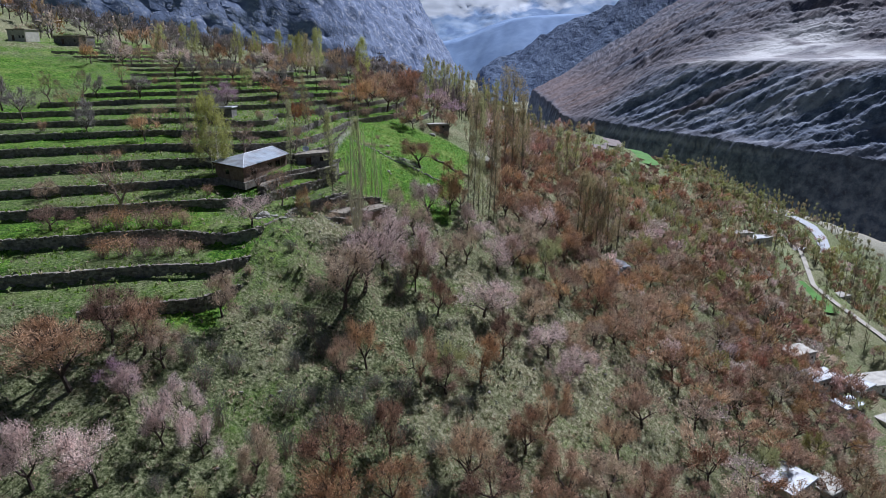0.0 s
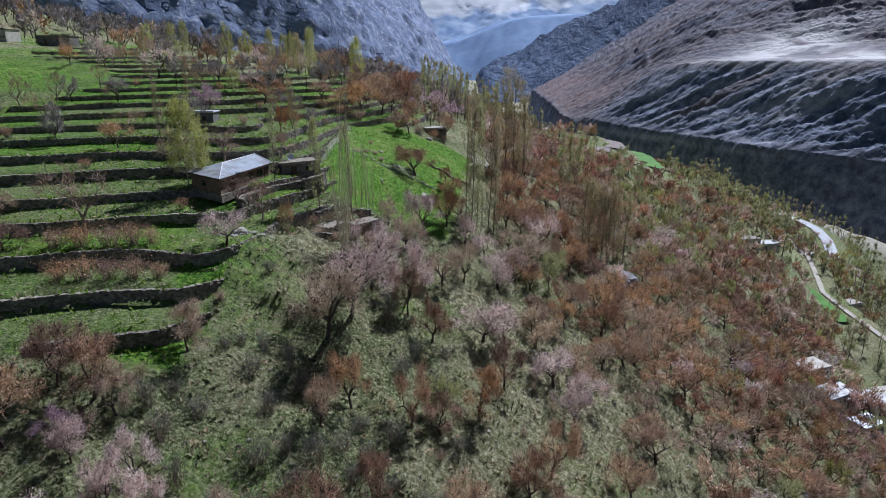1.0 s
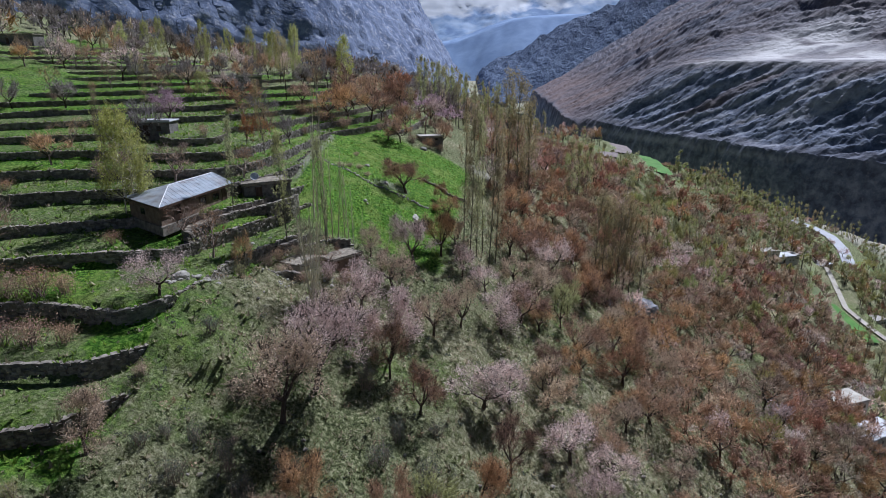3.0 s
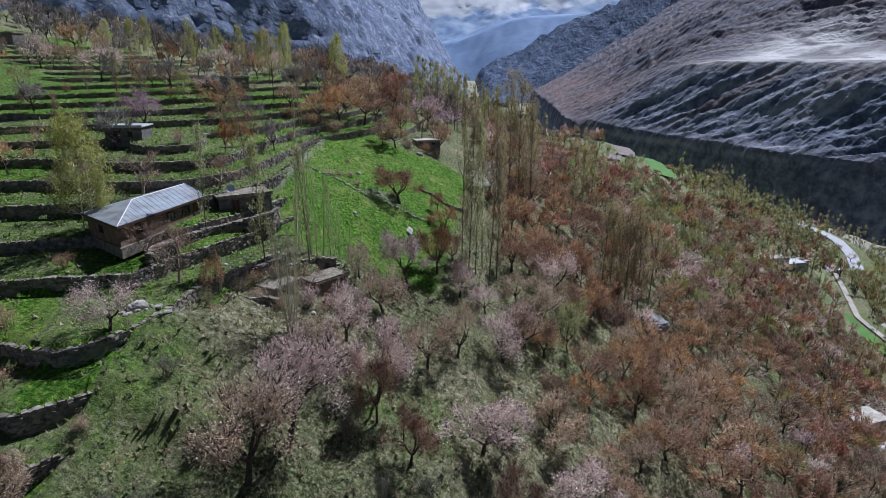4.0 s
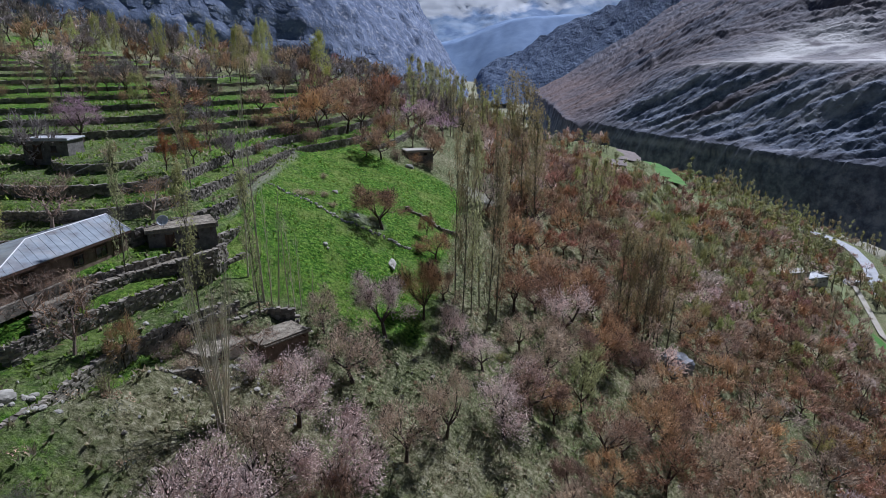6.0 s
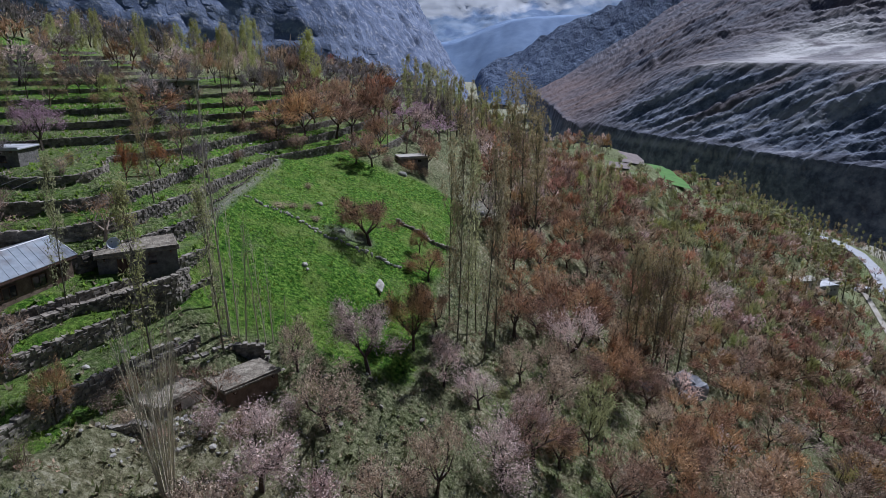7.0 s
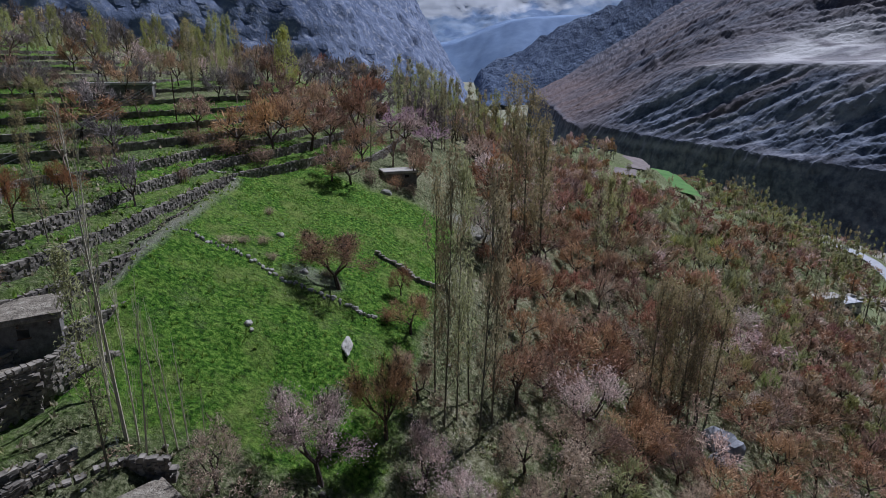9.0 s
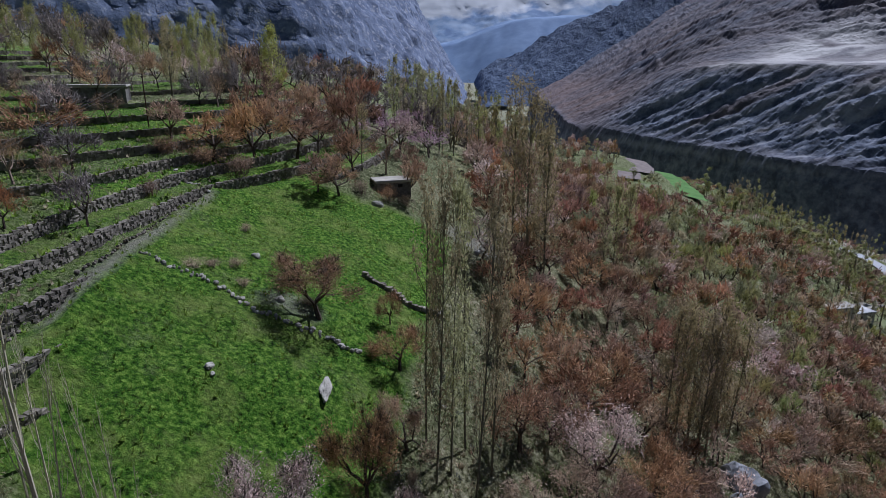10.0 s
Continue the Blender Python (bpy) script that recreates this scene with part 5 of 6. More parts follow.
def wall_thing(line, rng, top_of, foot_of, name="terrace_wall", label="dry-stone terrace wall of grey field stones", pieces=None, thick=0.5, course=0.34, block=0.5):
    """A wall of stones laid in courses along a line in plan. pieces: where single stones are parts of their own."""
    p = resample(line, block)
    if len(p) < 4:
        return None
    root = empty(name, p[0][0], p[0][1], foot_of(*p[0]))
    tagged(root, label, "stone wall", "stone terrace walls")
    base = Vector(root.matrix_world.translation)
    V, F, count = [], [], 0
    T = np.gradient(p, axis=0)
    for (x, y), t in zip(p, T):
        a = math.atan2(t[1], t[0])
        lo, hi = foot_of(x, y), top_of(x, y)
        n = max(1, round((hi - lo) / course))
        if hi - lo < 0.25:
            continue
        own = pieces is not None and pieces(x, y)
        for k in range(n):
            w, d, h = block * rng.uniform(0.7, 1.45), thick * rng.uniform(0.7, 1.3), (hi - lo) / n * rng.uniform(0.8, 1.25)
            shift = rng.uniform(-0.3, 0.3)
            px, py, pz = x + math.cos(a) * shift, y + math.sin(a) * shift, lo + (k + 0.5) * (hi - lo) / n + rng.normal(0, 0.03)
            turn = a + rng.normal(0, 0.12)
            if own and count < 300 and k % 2 == 0:
                ob = new("stone", STONE_SHAPES[int(rng.integers(0, 8))])
                ob.parent = root
                ob.matrix_local = Matrix.LocRotScale((px - base.x, py - base.y, pz - base.z), Euler((rng.normal(0, 0.05), rng.normal(0, 0.05), turn)), (w, d, h))
                count += 1
                continue
            c = stone_corners(rng, w, d, h)
            cs, sn = math.cos(turn), math.sin(turn)
            i = len(V)
            V += [(q[0] * cs - q[1] * sn + px - base.x, q[0] * sn + q[1] * cs + py - base.y, q[2] + pz - base.z) for q in c]
            F += [tuple(i + k2 for k2 in f) for f in BLOCK]
    # rubble core behind the facing stones
    N = np.stack([-T[:, 1], T[:, 0]], -1) / np.maximum(np.linalg.norm(T, axis=1, keepdims=True), 1e-6)
    i = len(V)
    for (x, y), nn in zip(p, N):
        lo, hi = foot_of(x, y), max(foot_of(x, y) + 0.05, top_of(x, y) - 0.1)
        for side, z in ((-0.16, lo), (-0.16, hi), (0.16, hi), (0.16, lo)):
            V.append((x + nn[0] * side - base.x, y + nn[1] * side - base.y, z - base.z))
    for k in range(len(p) - 1):
        for c in range(3):
            a = i + 4 * k + c
            F.append((a, a + 1, a + 5, a + 4))
    if V:
        body = new("stonework", mesh_of("stonework", V, F, "stone"))
        body.parent = root
        body["kind"] = "stuff"
    return root


WRNG = np.random.default_rng(77)
WALL_LINES = []


def before_riser(line, step=0.5):
    """Moves a line a little downhill, so that the wall stands before the earth that it holds."""
    p = np.array(line)
    e = 0.6
    g = np.stack([shelf(p[:, 0] + e, p[:, 1]) - shelf(p[:, 0] - e, p[:, 1]), shelf(p[:, 0], p[:, 1] + e) - shelf(p[:, 0], p[:, 1] - e)], -1)
    return p - step * g / np.linalg.norm(g, axis=1, keepdims=True)


def terrace_walls():
    left = 300
    for k in range(1, len(LEVELS)):
        lv = LEVELS[k]
        low = LEVELS[k - 1] + 0.16 * (lv - LEVELS[k - 1])
        for line in contour(lv, -125, 4, 60, 262):
            line = before_riser(line)
            WALL_LINES.append((lv, line))
            near = abs(lv - 27.2) < 0.1
            wall_thing(line, WRNG, lambda x, y: lv - 0.27 + 0.3 * float(fbm(x * 0.4, y * 0.4, 3, 3)), lambda x, y: low - 0.25, block=0.42 if lv < 37 else 0.62 if lv < 40.5 else 1.0, course=0.25 if lv < 37 else 0.36 if lv < 40.5 else 0.55,
                       pieces=(lambda x, y: -40 < x < -14 and y < 108) if near else None)


terrace_walls()


# ---- the tin-roofed house ----
def hip_house(ax, ay, bx, by, width, floor_z, eave):
    """A long house: front eave from a to b, a hip at the near end, a gable end at the other."""
    length, turn = math.hypot(bx - ax, by - ay), math.degrees(math.atan2(by - ay, bx - ax))
    home = tagged(empty("house", ax, ay, floor_z, turn), "mud-walled house with a low hipped sheet-metal roof", "house")
    L, W, E = length, width, eave - floor_z
    o = 0.45
    bm = boxed(o, L - o, o, W - o, -0.6, E, jitter=0.02)
    part("wall", bm, "mud", home, "brown mud-plastered walls")
    part("plinth", boxed(0.2, L - 0.2, 0.1, W - 0.2, -1.0, 0.12, jitter=0.04), "stone", home)
    rise, run = 1.05, W * 0.5
    pts = [(0, 0, E), (L, 0, E), (L, W, E), (0, W, E), (run * 1.3, W / 2, E + rise), (L - 0.6, W / 2, E + rise)]
    slabs = {"front": (0, 1, 5, 4), "hip": (3, 0, 4), "back": (2, 3, 4, 5), "end": (1, 2, 5)}
    for i, (key, f) in enumerate(slabs.items()):
        bm = bmesh.new()
        vs = [bm.verts.new(pts[k]) for k in f]
        face = bm.faces.new(vs)
        bmesh.ops.recalc_face_normals(bm, faces=[face])
        if face.normal.z < 0:
            face.normal_flip()
        # sheets with raised seams
        roof = part("roof_slope", bm, "tin", home, "weathered grey corrugated roof sheets")
        sol = roof.modifiers.new("thick", "SOLIDIFY")
        sol.thickness, sol.offset = 0.05, 1
    bm = bmesh.new()
    n = int(L / 0.8)
    for k in range(1, n):
        x = L * k / n
        t = min(1.0, x / (run * 1.3))
        v0 = [bm.verts.new((x + dx, 0.02 + 0.0, E + 0.06 + dz)) for dx, dz in ((-0.02, 0), (0, 0.025), (0.02, 0))]
        v1 = [bm.verts.new((x + dx, t * W / 2, E + t * rise + 0.06 + dz)) for dx, dz in ((-0.02, 0), (0, 0.025), (0.02, 0))]
        bm.faces.new((v0[0], v0[1], v1[1], v1[0])), bm.faces.new((v0[1], v0[2], v1[2], v1[1]))
    part("roof_seams", bm, "tin", home)
    for k, (p, q) in enumerate(((0, 4), (4, 5), (3, 4), (5, 1))):
        v, f = [], []
        tube(np.array(pts[p]) + (0, 0, 0.06), np.array(pts[q]) + (0, 0, 0.06), 0.07, 0.07, 5, v, f)
        cap = new("ridge_cap", mesh_of("ridge_cap", v, f, "white_metal"))
        cap.parent = home
        cap["label"] = "bright metal ridge cap"
    part("fascia", boxed(0.02, L - 0.02, 0.0, 0.06, E - 0.22, E - 0.01), "dark_wood", home, "dark eaves board")
    part("end_fascia", boxed(0.0, 0.06, 0.06, W, E - 0.22, E - 0.01), "dark_wood", home)
    # openings on the front
    for x, w, z0, z1, kind in ((L - 2.4, 0.95, 0.0, 1.95, "door"), (L - 4.6, 1.3, 0.95, 1.9, "window"), (L - 7.4, 1.2, 0.95, 1.9, "window"), (3.0, 1.2, 0.95, 1.9, "window")):
        if kind == "door":
            d = part("door", boxed(x, x + w, o - 0.05, o + 0.02, z0, z1, bevel=0.01), "dark_wood", home, "dark red-brown plank door")
            fr = d
        else:
            d = part("window", boxed(x, x + w, o - 0.02, o + 0.04, z0, z1), "glass", home, "dark small-paned window")
            part("mullion", boxed(x + w / 2 - 0.03, x + w / 2 + 0.03, o - 0.05, o - 0.02, z0, z1), "dark_wood", d)
        part("frame", boxed(x - 0.1, x, o - 0.08, o + 0.02, z0, z1 + 0.1), "dark_wood", d)
        part("frame", boxed(x + w, x + w + 0.1, o - 0.08, o + 0.02, z0, z1 + 0.1), "dark_wood", d)
        part("lintel", boxed(x - 0.1, x + w + 0.1, o - 0.09, o + 0.02, z1, z1 + 0.14), "dark_wood", d)
    part("window", boxed(o - 0.02, o + 0.04, W * 0.5, W * 0.5 + 1.0, 0.95, 1.8), "glass", home)
    return home


home = hip_house(-31.8, 96.1, -28.1, 111.4, 8.3, 28.75, 31.35)
for ob in home.children_recursive:
    for v in ob.data.vertices:
        v.co.x += 0.5 * v.co.y


def flat_house(x, y, turn, L, W, H, wall="mud", roof="mud_roof", label="flat-roofed mud house", doors=1, z=None, windows=1, category="house", name="flat_house", sink=0.8):
    """A block of rough walls with an earth roof, beam ends, a doorway and small windows. Its near corner stands at x, y."""
    c, s = math.cos(radians(turn)), math.sin(radians(turn))
    corners = [at(x + a * c - b * s, y + a * s + b * c) for a in (0, L) for b in (0, W)]
    z = z if z is not None else sum(corners) / 4
    home = tagged(empty(name, x, y, z, turn), label, category)
    part("wall", boxed(0, L, 0, 0.4, -sink, H, jitter=0.03), wall, home)
    part("wall", boxed(0, L, W - 0.4, W, -sink, H, jitter=0.03), wall, home)
    part("wall", boxed(0, 0.4, 0.4, W - 0.4, -sink, H, jitter=0.03), wall, home)
    part("wall", boxed(L - 0.4, L, 0.4, W - 0.4, -sink, H, jitter=0.03), wall, home)
    part("roof", boxed(-0.25, L + 0.25, -0.25, W + 0.25, H, H + 0.28, bevel=0.06, jitter=0.04), roof, home, "flat earth-covered roof")
    part("parapet", boxed(-0.2, L + 0.2, -0.2, 0.1, H + 0.28, H + 0.42, jitter=0.03), roof, home)
    for k in range(max(2, int(L / 1.6))):
        px = 0.6 + k * (L - 1.2) / max(1, int(L / 1.6) - 1)
        part("beam_end", boxed(px - 0.07, px + 0.07, -0.42, 0.0, H - 0.2, H - 0.06), "dark_wood", home)
    for k in range(doors):
        px = L * (0.25 + 0.5 * k)
        d = part("door", boxed(px, px + 0.85, -0.03, 0.05, -0.05, min(1.75, H - 0.3)), "dark_wood", home)
        part("frame", boxed(px - 0.1, px, -0.06, 0.03, -0.05, min(1.85, H - 0.2)), "dark_wood", d)
    for k in range(windows):
        px = L * (0.62 + 0.2 * k)
        d = part("window", boxed(px, px + 0.7, -0.02, 0.04, 0.9, min(1.6, H - 0.3)), "glass", home)
        part("frame", boxed(px - 0.08, px + 0.78, -0.05, 0.02, 0.8, 0.9), "dark_wood", d)
    return home


# the shed beside the house and its dish
flat_house(-26.8, 112.0, 30, 6.8, 4.6, 2.0, wall="stone_wall", label="dark stone shed with an earth roof beside the house", z=28.7, name="shed", category="shed")


def dish(x, y, z):
    root = tagged(empty("satellite_dish", x, y, z), "white satellite dish on a short pole", "dish")
    root.scale = (0.7, 0.7, 0.7)
    v, f = [], []
    tube((0, 0, 0), (0, 0, 1.0), 0.05, 0.05, 6, v, f)
    pole = new("pole", mesh_of("pole", v, f, "white_metal"))
    pole.parent = root
    bm = bmesh.new()
    rings, seg = 6, 20
    rows = []
    for r in range(rings + 1):
        rad = 0.85 * r / rings
        rows.append([bm.verts.new((rad * math.cos(6.2832 * k / seg), rad * math.sin(6.2832 * k / seg), 0.3 * (r / rings) ** 2)) for k in range(seg)] if r else [bm.verts.new((0, 0, 0))])
    for r in range(rings):
        for k in range(seg):
            if r == 0:
                bm.faces.new((rows[0][0], rows[1][k], rows[1][(k + 1) % seg]))
            else:
                bm.faces.new((rows[r][k], rows[r + 1][k], rows[r + 1][(k + 1) % seg], rows[r][(k + 1) % seg]))
    bowl = part("bowl", bm, "white_metal", root, smooth_faces=True)
    bowl.matrix_local = pose(0, 0, 1.05, 52, 0, 8)
    so = bowl.modifiers.new("thick", "SOLIDIFY")
    so.thickness = 0.02
    v, f = [], []
    for a in (0.5, 2.6, 4.7):
        tube((0.8 * math.cos(a), 0.8 * math.sin(a), 0.28), (0, 0, 0.8), 0.012, 0.012, 3, v, f)
    tube((0, 0, 0.74), (0, 0, 0.86), 0.05, 0.05, 6, v, f)
    feed = new("feed_arm", mesh_of("feed_arm", v, f, "dark_metal"))
    feed.parent = root
    feed.matrix_local = pose(0, 0, 1.05, 52, 0, 8)


dish(-25.3, 112.6, 31.25)

# yard walls in front of the shed and along the house terrace
for line, top, foot in (([(-22.5, 109.3), (-20.3, 112.5), (-20.0, 115.0)], 28.9, 26.3),):
    wall_thing(line, WRNG, lambda x, y: top + 0.15 * float(vnoise(x, y, 9)), lambda x, y: foot, name="yard_wall", label="dark dry-stone yard wall below the house", block=0.34, course=0.22)

YARD_EDGE = [(-29.0, 96.5), (-28.4, 99.5), (-28.1, 102.7), (-26.6, 106.9), (-23.5, 109.6), (-20.4, 111.6)]
wall_thing(YARD_EDGE, WRNG, lambda x, y: 28.25 + 0.3 * float(vnoise(x, y, 9)), lambda x, y: 25.0, name="retaining_wall", label="tall dark dry-stone retaining wall below the house", block=0.36, course=0.22, thick=0.6)
YARD = YARD_EDGE + [(-24.0, 113.6), (-27.4, 111.0), (-30.6, 98.5)]
bm = bmesh.new()
upper = [bm.verts.new((x, y, 28.2 + random.uniform(-0.06, 0.06))) for x, y in YARD]
lower = [bm.verts.new((x, y, 26.6)) for x, y in YARD]
bm.faces.new(upper)
for i in range(len(YARD)):
    j = (i + 1) % len(YARD)
    bm.faces.new((lower[i], lower[j], upper[j], upper[i]))
tagged(part("yard", bm, "mud_roof"), "trodden earth yard in front of the house", "yard", kind="structure")

# ruined mud huts on the spur
flat_house(-16.6, 99.6, 62, 3.8, 3.0, 1.5, roof="mud_roof", label="small flat-roofed mud hut among ruins", z=21.35, name="hut", category="hut", windows=0, wall="plaster")
flat_house(-12.8, 102.8, 48, 4.8, 3.0, 1.5, roof="mud_roof", label="low ruined mud hut with a pale earth roof", z=20.9, name="hut", category="hut", windows=0, doors=0)
for line, top, foot in (([(-20, 97), (-17.5, 98.5), (-16, 97.5)], 22.6, 21.0), ([(-17.0, 106.5), (-14.2, 109.0), (-11.5, 109.2)], 23.6, 21.8), ([(-19.5, 103), (-18.2, 106.0), (-17.0, 108.5)], 24.6, 22.4)):
    wall_thing(line, WRNG, lambda x, y: top + 0.3 * float(vnoise(x, y, 9)), lambda x, y: foot, name="ruined_wall", label="low ruined wall of rough stones", block=0.34, course=0.22)

for kind, x, y, h, ww in (("pink_bush", -13.0, 99.0, 2.2, 4.0), ("rust_bush", -11.0, 100.2, 2.0, 3.6), ("pink_bush", -9.2, 101.4, 2.4, 4.0), ("bare", -13.6, 101.6, 4.2, 4.6), ("rust_bush", -15.5, 97.0, 1.4, 3.0),
                           ("pale_bush", -18.5, 98.8, 1.6, 3.4), ("rust_bush", -19.5, 101.5, 1.8, 3.6), ("pale_bush", -20.5, 99.6, 1.6, 3.2), ("pink_bush", -8.0, 103.8, 2.0, 3.4), ("rust_bush", -17.5, 104.0, 1.8, 3.0)):
    plant(kind, x, y, h, ww)

for k in range(13):
    turn = 2.4 * k
    shoot = plant("sapling", -13.6 + 0.12 * math.sqrt(k) * math.cos(turn), 93.3 + 0.12 * math.sqrt(k) * math.sin(turn), 10.0 + 0.35 * k, 0.8)
    shoot.matrix_world = Matrix.Translation(shoot.matrix_world.translation) @ Matrix.Rotation(0.042 * math.sqrt(k), 4, Vector((-math.sin(turn), math.cos(turn), 0))) @ Matrix.Translation(-shoot.matrix_world.translation) @ shoot.matrix_world

for kind, x, y, h, ww in (("rust_bush", -5.5, 175.0, 2.2, 4.0), ("rust_bush", -1.5, 175.6, 2.4, 4.2), ("rust", 1.5, 181.0, 7.0, 7.0), ("rust", -7.5, 180.5, 7.5, 7.5), ("pale_bush", 1.2, 176.5, 2.0, 3.4)):
    plant(kind, x, y, h, ww, far=True)

# houses on the upper terraces
flat_house(-49.5, 129.0, 3, 5.5, 4.0, 2.2, wall="stone_wall", roof="white_roof", label="small shed with a whitish flat roof on a terrace", name="shed", category="shed")
flat_house(-53.5, 179.0, 20, 11.0, 6.0, 2.4, wall="stone_wall", roof="pale_roof", label="long grey stone house on the upper terraces", windows=2)
for kind, x, y, h, ww in (("rust", -58.0, 174.5, 5.0, 5.5), ("pink", -50.0, 174.5, 5.0, 5.5), ("bare", -54.0, 175.0, 5.5, 5.0)):
    plant(kind, x, y, h, ww, far=True)
flat_house(-42.0, 211.0, 15, 7.0, 5.0, 2.8, wall="mud", label="brown mud house among blossoming trees")
flat_house(-150.0, 222.0, -10, 7.0, 6.0, 3.4, wall="plaster", label="pale stone house on the hill's brow", windows=2)
flat_house(-138.0, 228.0, -5, 12.0, 5.0, 2.6, wall="stone_wall", label="low stone house on the hill's brow")
flat_house(-15.5, 240.0, 10, 8.0, 5.0, 2.8, wall="mud", roof="pale_roof", label="mud house behind the orchard")
flat_house(-3.5, 178.5, 18, 5.5, 4.0, 1.6, wall="stone_wall", roof="pale_roof", label="dark stone barn with a pale roof at the meadow's end", name="barn", category="barn")
flat_house(-95.0, 330.0, 12, 9.0, 6.0, 3.0, wall="plaster", roof="pale_roof", label="white-roofed house below the mountain")

# the village at the foot of the slope
for x, y, turn, L, W, roof in ((102, 160, 18, 9, 6, "pale_roof"), (100.5, 147, 25, 8, 6, "white_roof"), (108, 152, 25, 9, 7, "white_roof"), (109, 143.5, 20, 7.5, 5, "tin"), (124, 160, 30, 9, 7, "white_roof"),
                              (137, 171, 10, 12, 8, "pale_roof"), (140, 160, 15, 9, 6, "white_roof"), (61, 88, 35, 8, 6, "white_roof"), (74.5, 97, 30, 6, 5, "pale_roof"), (127, 148, 20, 8, 6, "pale_roof"),
                              (131, 262, 10, 9, 5, "pale_roof"), (143, 268, 15, 8, 6, "white_roof"), (152, 277, 20, 6, 5, "pale_roof"), (137, 252, 30, 6, 5, "mud_roof"), (196, 322, 25, 10, 7, "white_roof"), (181, 258, 20, 7, 5, "pale_roof")):
    flat_house(x, y, turn, L, W, 2.6, wall="plaster" if roof != "mud_roof" else "mud", roof=roof, label="village house with plastered walls and a pale flat roof", name="village_house", sink=6.0, windows=2, z=max(at(x, y), at(x + L * 0.7, y + 2)) - 0.6)


# ---- meadow: path edge stones, water channel, boulders ----
GOLD = (1 + math.sqrt(5)) / 2
PEBBLE = np.array([(a, b * GOLD, 0) for a in (-1, 1) for b in (-1, 1)] + [(0, a, b * GOLD) for a in (-1, 1) for b in (-1, 1)] + [(b * GOLD, 0, a) for a in (-1, 1) for b in (-1, 1)]) / math.hypot(1, GOLD)
EDGE = min(np.linalg.norm(PEBBLE[0] - p) for p in PEBBLE[1:]) * 1.05
PEBBLE_FACES = []
for i, j, k in itertools.combinations(range(12), 3):
    if max(np.linalg.norm(PEBBLE[i] - PEBBLE[j]), np.linalg.norm(PEBBLE[j] - PEBBLE[k]), np.linalg.norm(PEBBLE[i] - PEBBLE[k])) < EDGE:
        out = np.dot(np.cross(PEBBLE[j] - PEBBLE[i], PEBBLE[k] - PEBBLE[i]), PEBBLE[i]) > 0
        PEBBLE_FACES.append((i, j, k) if out else (i, k, j))


def scatter_stones(name, label, rows, mat="pale_stone", category="stones"):
    """Many rounded, uneven stones lying on the land."""
    V, F = [], []
    rng = np.random.default_rng(len(rows))
    for x, y, w, h in rows:
        z = at(x, y)
        c = PEBBLE * rng.uniform(0.72, 1.2, (12, 1)) * np.array([0.55 * w, 0.55 * w * rng.uniform(0.55, 0.95), 0.6 * h])
        a = rng.uniform(0, 6.28)
        i = len(V)
        V += [(q[0] * math.cos(a) - q[1] * math.sin(a) + x, q[0] * math.sin(a) + q[1] * math.cos(a) + y, q[2] + z + h * 0.2) for q in c]
        F += [tuple(i + k for k in f) for f in PEBBLE_FACES]
    return tagged(new(name, mesh_of(name, V, F, mat)), label, category, kind="stuff")


def along(line, step, wobble):
    rng = np.random.default_rng(len(line) + 3)
    for x, y in resample(line, step):
        yield x + rng.normal(0, wobble), y + rng.normal(0, wobble)


RUBBLE = np.random.default_rng(71)
scatter_stones("rubble_stones", "scattered pale rubble stones round the ruined huts", [(RUBBLE.normal(-15, 4.2), RUBBLE.normal(99, 3.2), RUBBLE.uniform(0.15, 0.6), RUBBLE.uniform(0.12, 0.35)) for _ in range(150)])
CHANNEL = [(-21.1, 137.8), (-17.1, 137.7), (-12.9, 137.4), (-10.1, 135.6), (-7.3, 135.6), (-3.9, 136.2), (-0.8, 135.6)]
scatter_stones("channel_stones", "row of pale stones lining a water channel", [(x, y, random.uniform(0.28, 0.75), 0.36) for x, y in along(CHANNEL, 0.3, 0.2)])
scatter_stones("step_stones", "worn stone steps down from the terraces", [(x, y, random.uniform(0.5, 0.9), 0.2) for x, y in along([(-27.1, 160.2), (-24.5, 159.4), (-22.3, 158.7)], 0.5, 0.1)])
scatter_stones("path_stones", "rough stones edging the footpath", [(x, y, random.uniform(0.25, 0.55), 0.3) for x, y in along([(-23.6, 119), (-23.6, 124), (-23.0, 130), (-23.0, 136), (-23.6, 151), (-23.2, 158)], 0.5, 0.15)], "stone")
scatter_stones("wall_tops", "scattered pale field stones by the wall corner", [(-26 + random.gauss(0, 1.6), 88.5 + random.gauss(0, 0.9), random.uniform(0.25, 0.7), 0.3) for _ in range(34)])
scatter_stones("slope_stones", "loose grey stones on the slope", [(x, y, random.uniform(0.2, 0.7), 0.3) for x, y in [(RNG.uniform(-22, 60), RNG.uniform(48, 150)) for _ in range(420)] if terraced(x, y) < 0.3 and meadow(x, y) < 0.3], "stone")


def boulder(x, y, size, flat=0.7, mat="pale_stone", label="pale grey boulder on the grass", slim=0.75, turn=None, rise=0.2):
    bm = bmesh.new()
    bmesh.ops.create_icosphere(bm, subdivisions=3, radius=1.0)
    off = Vector((x, y, 0))
    for v in bm.verts:
        n1 = noise.fractal(v.co * 0.9 + off, 1.0, 2.0, 5)
        v.co *= 1 + 0.45 * n1
        v.co.z *= flat
    ob = part("boulder", bm, mat)
    ob.matrix_world = Matrix.LocRotScale((x, y, at(x, y) + rise * size * flat), Euler((0, 0, x if turn is None else turn)), (size, size * slim, size))
    tagged(ob, label, "boulder", "boulders")


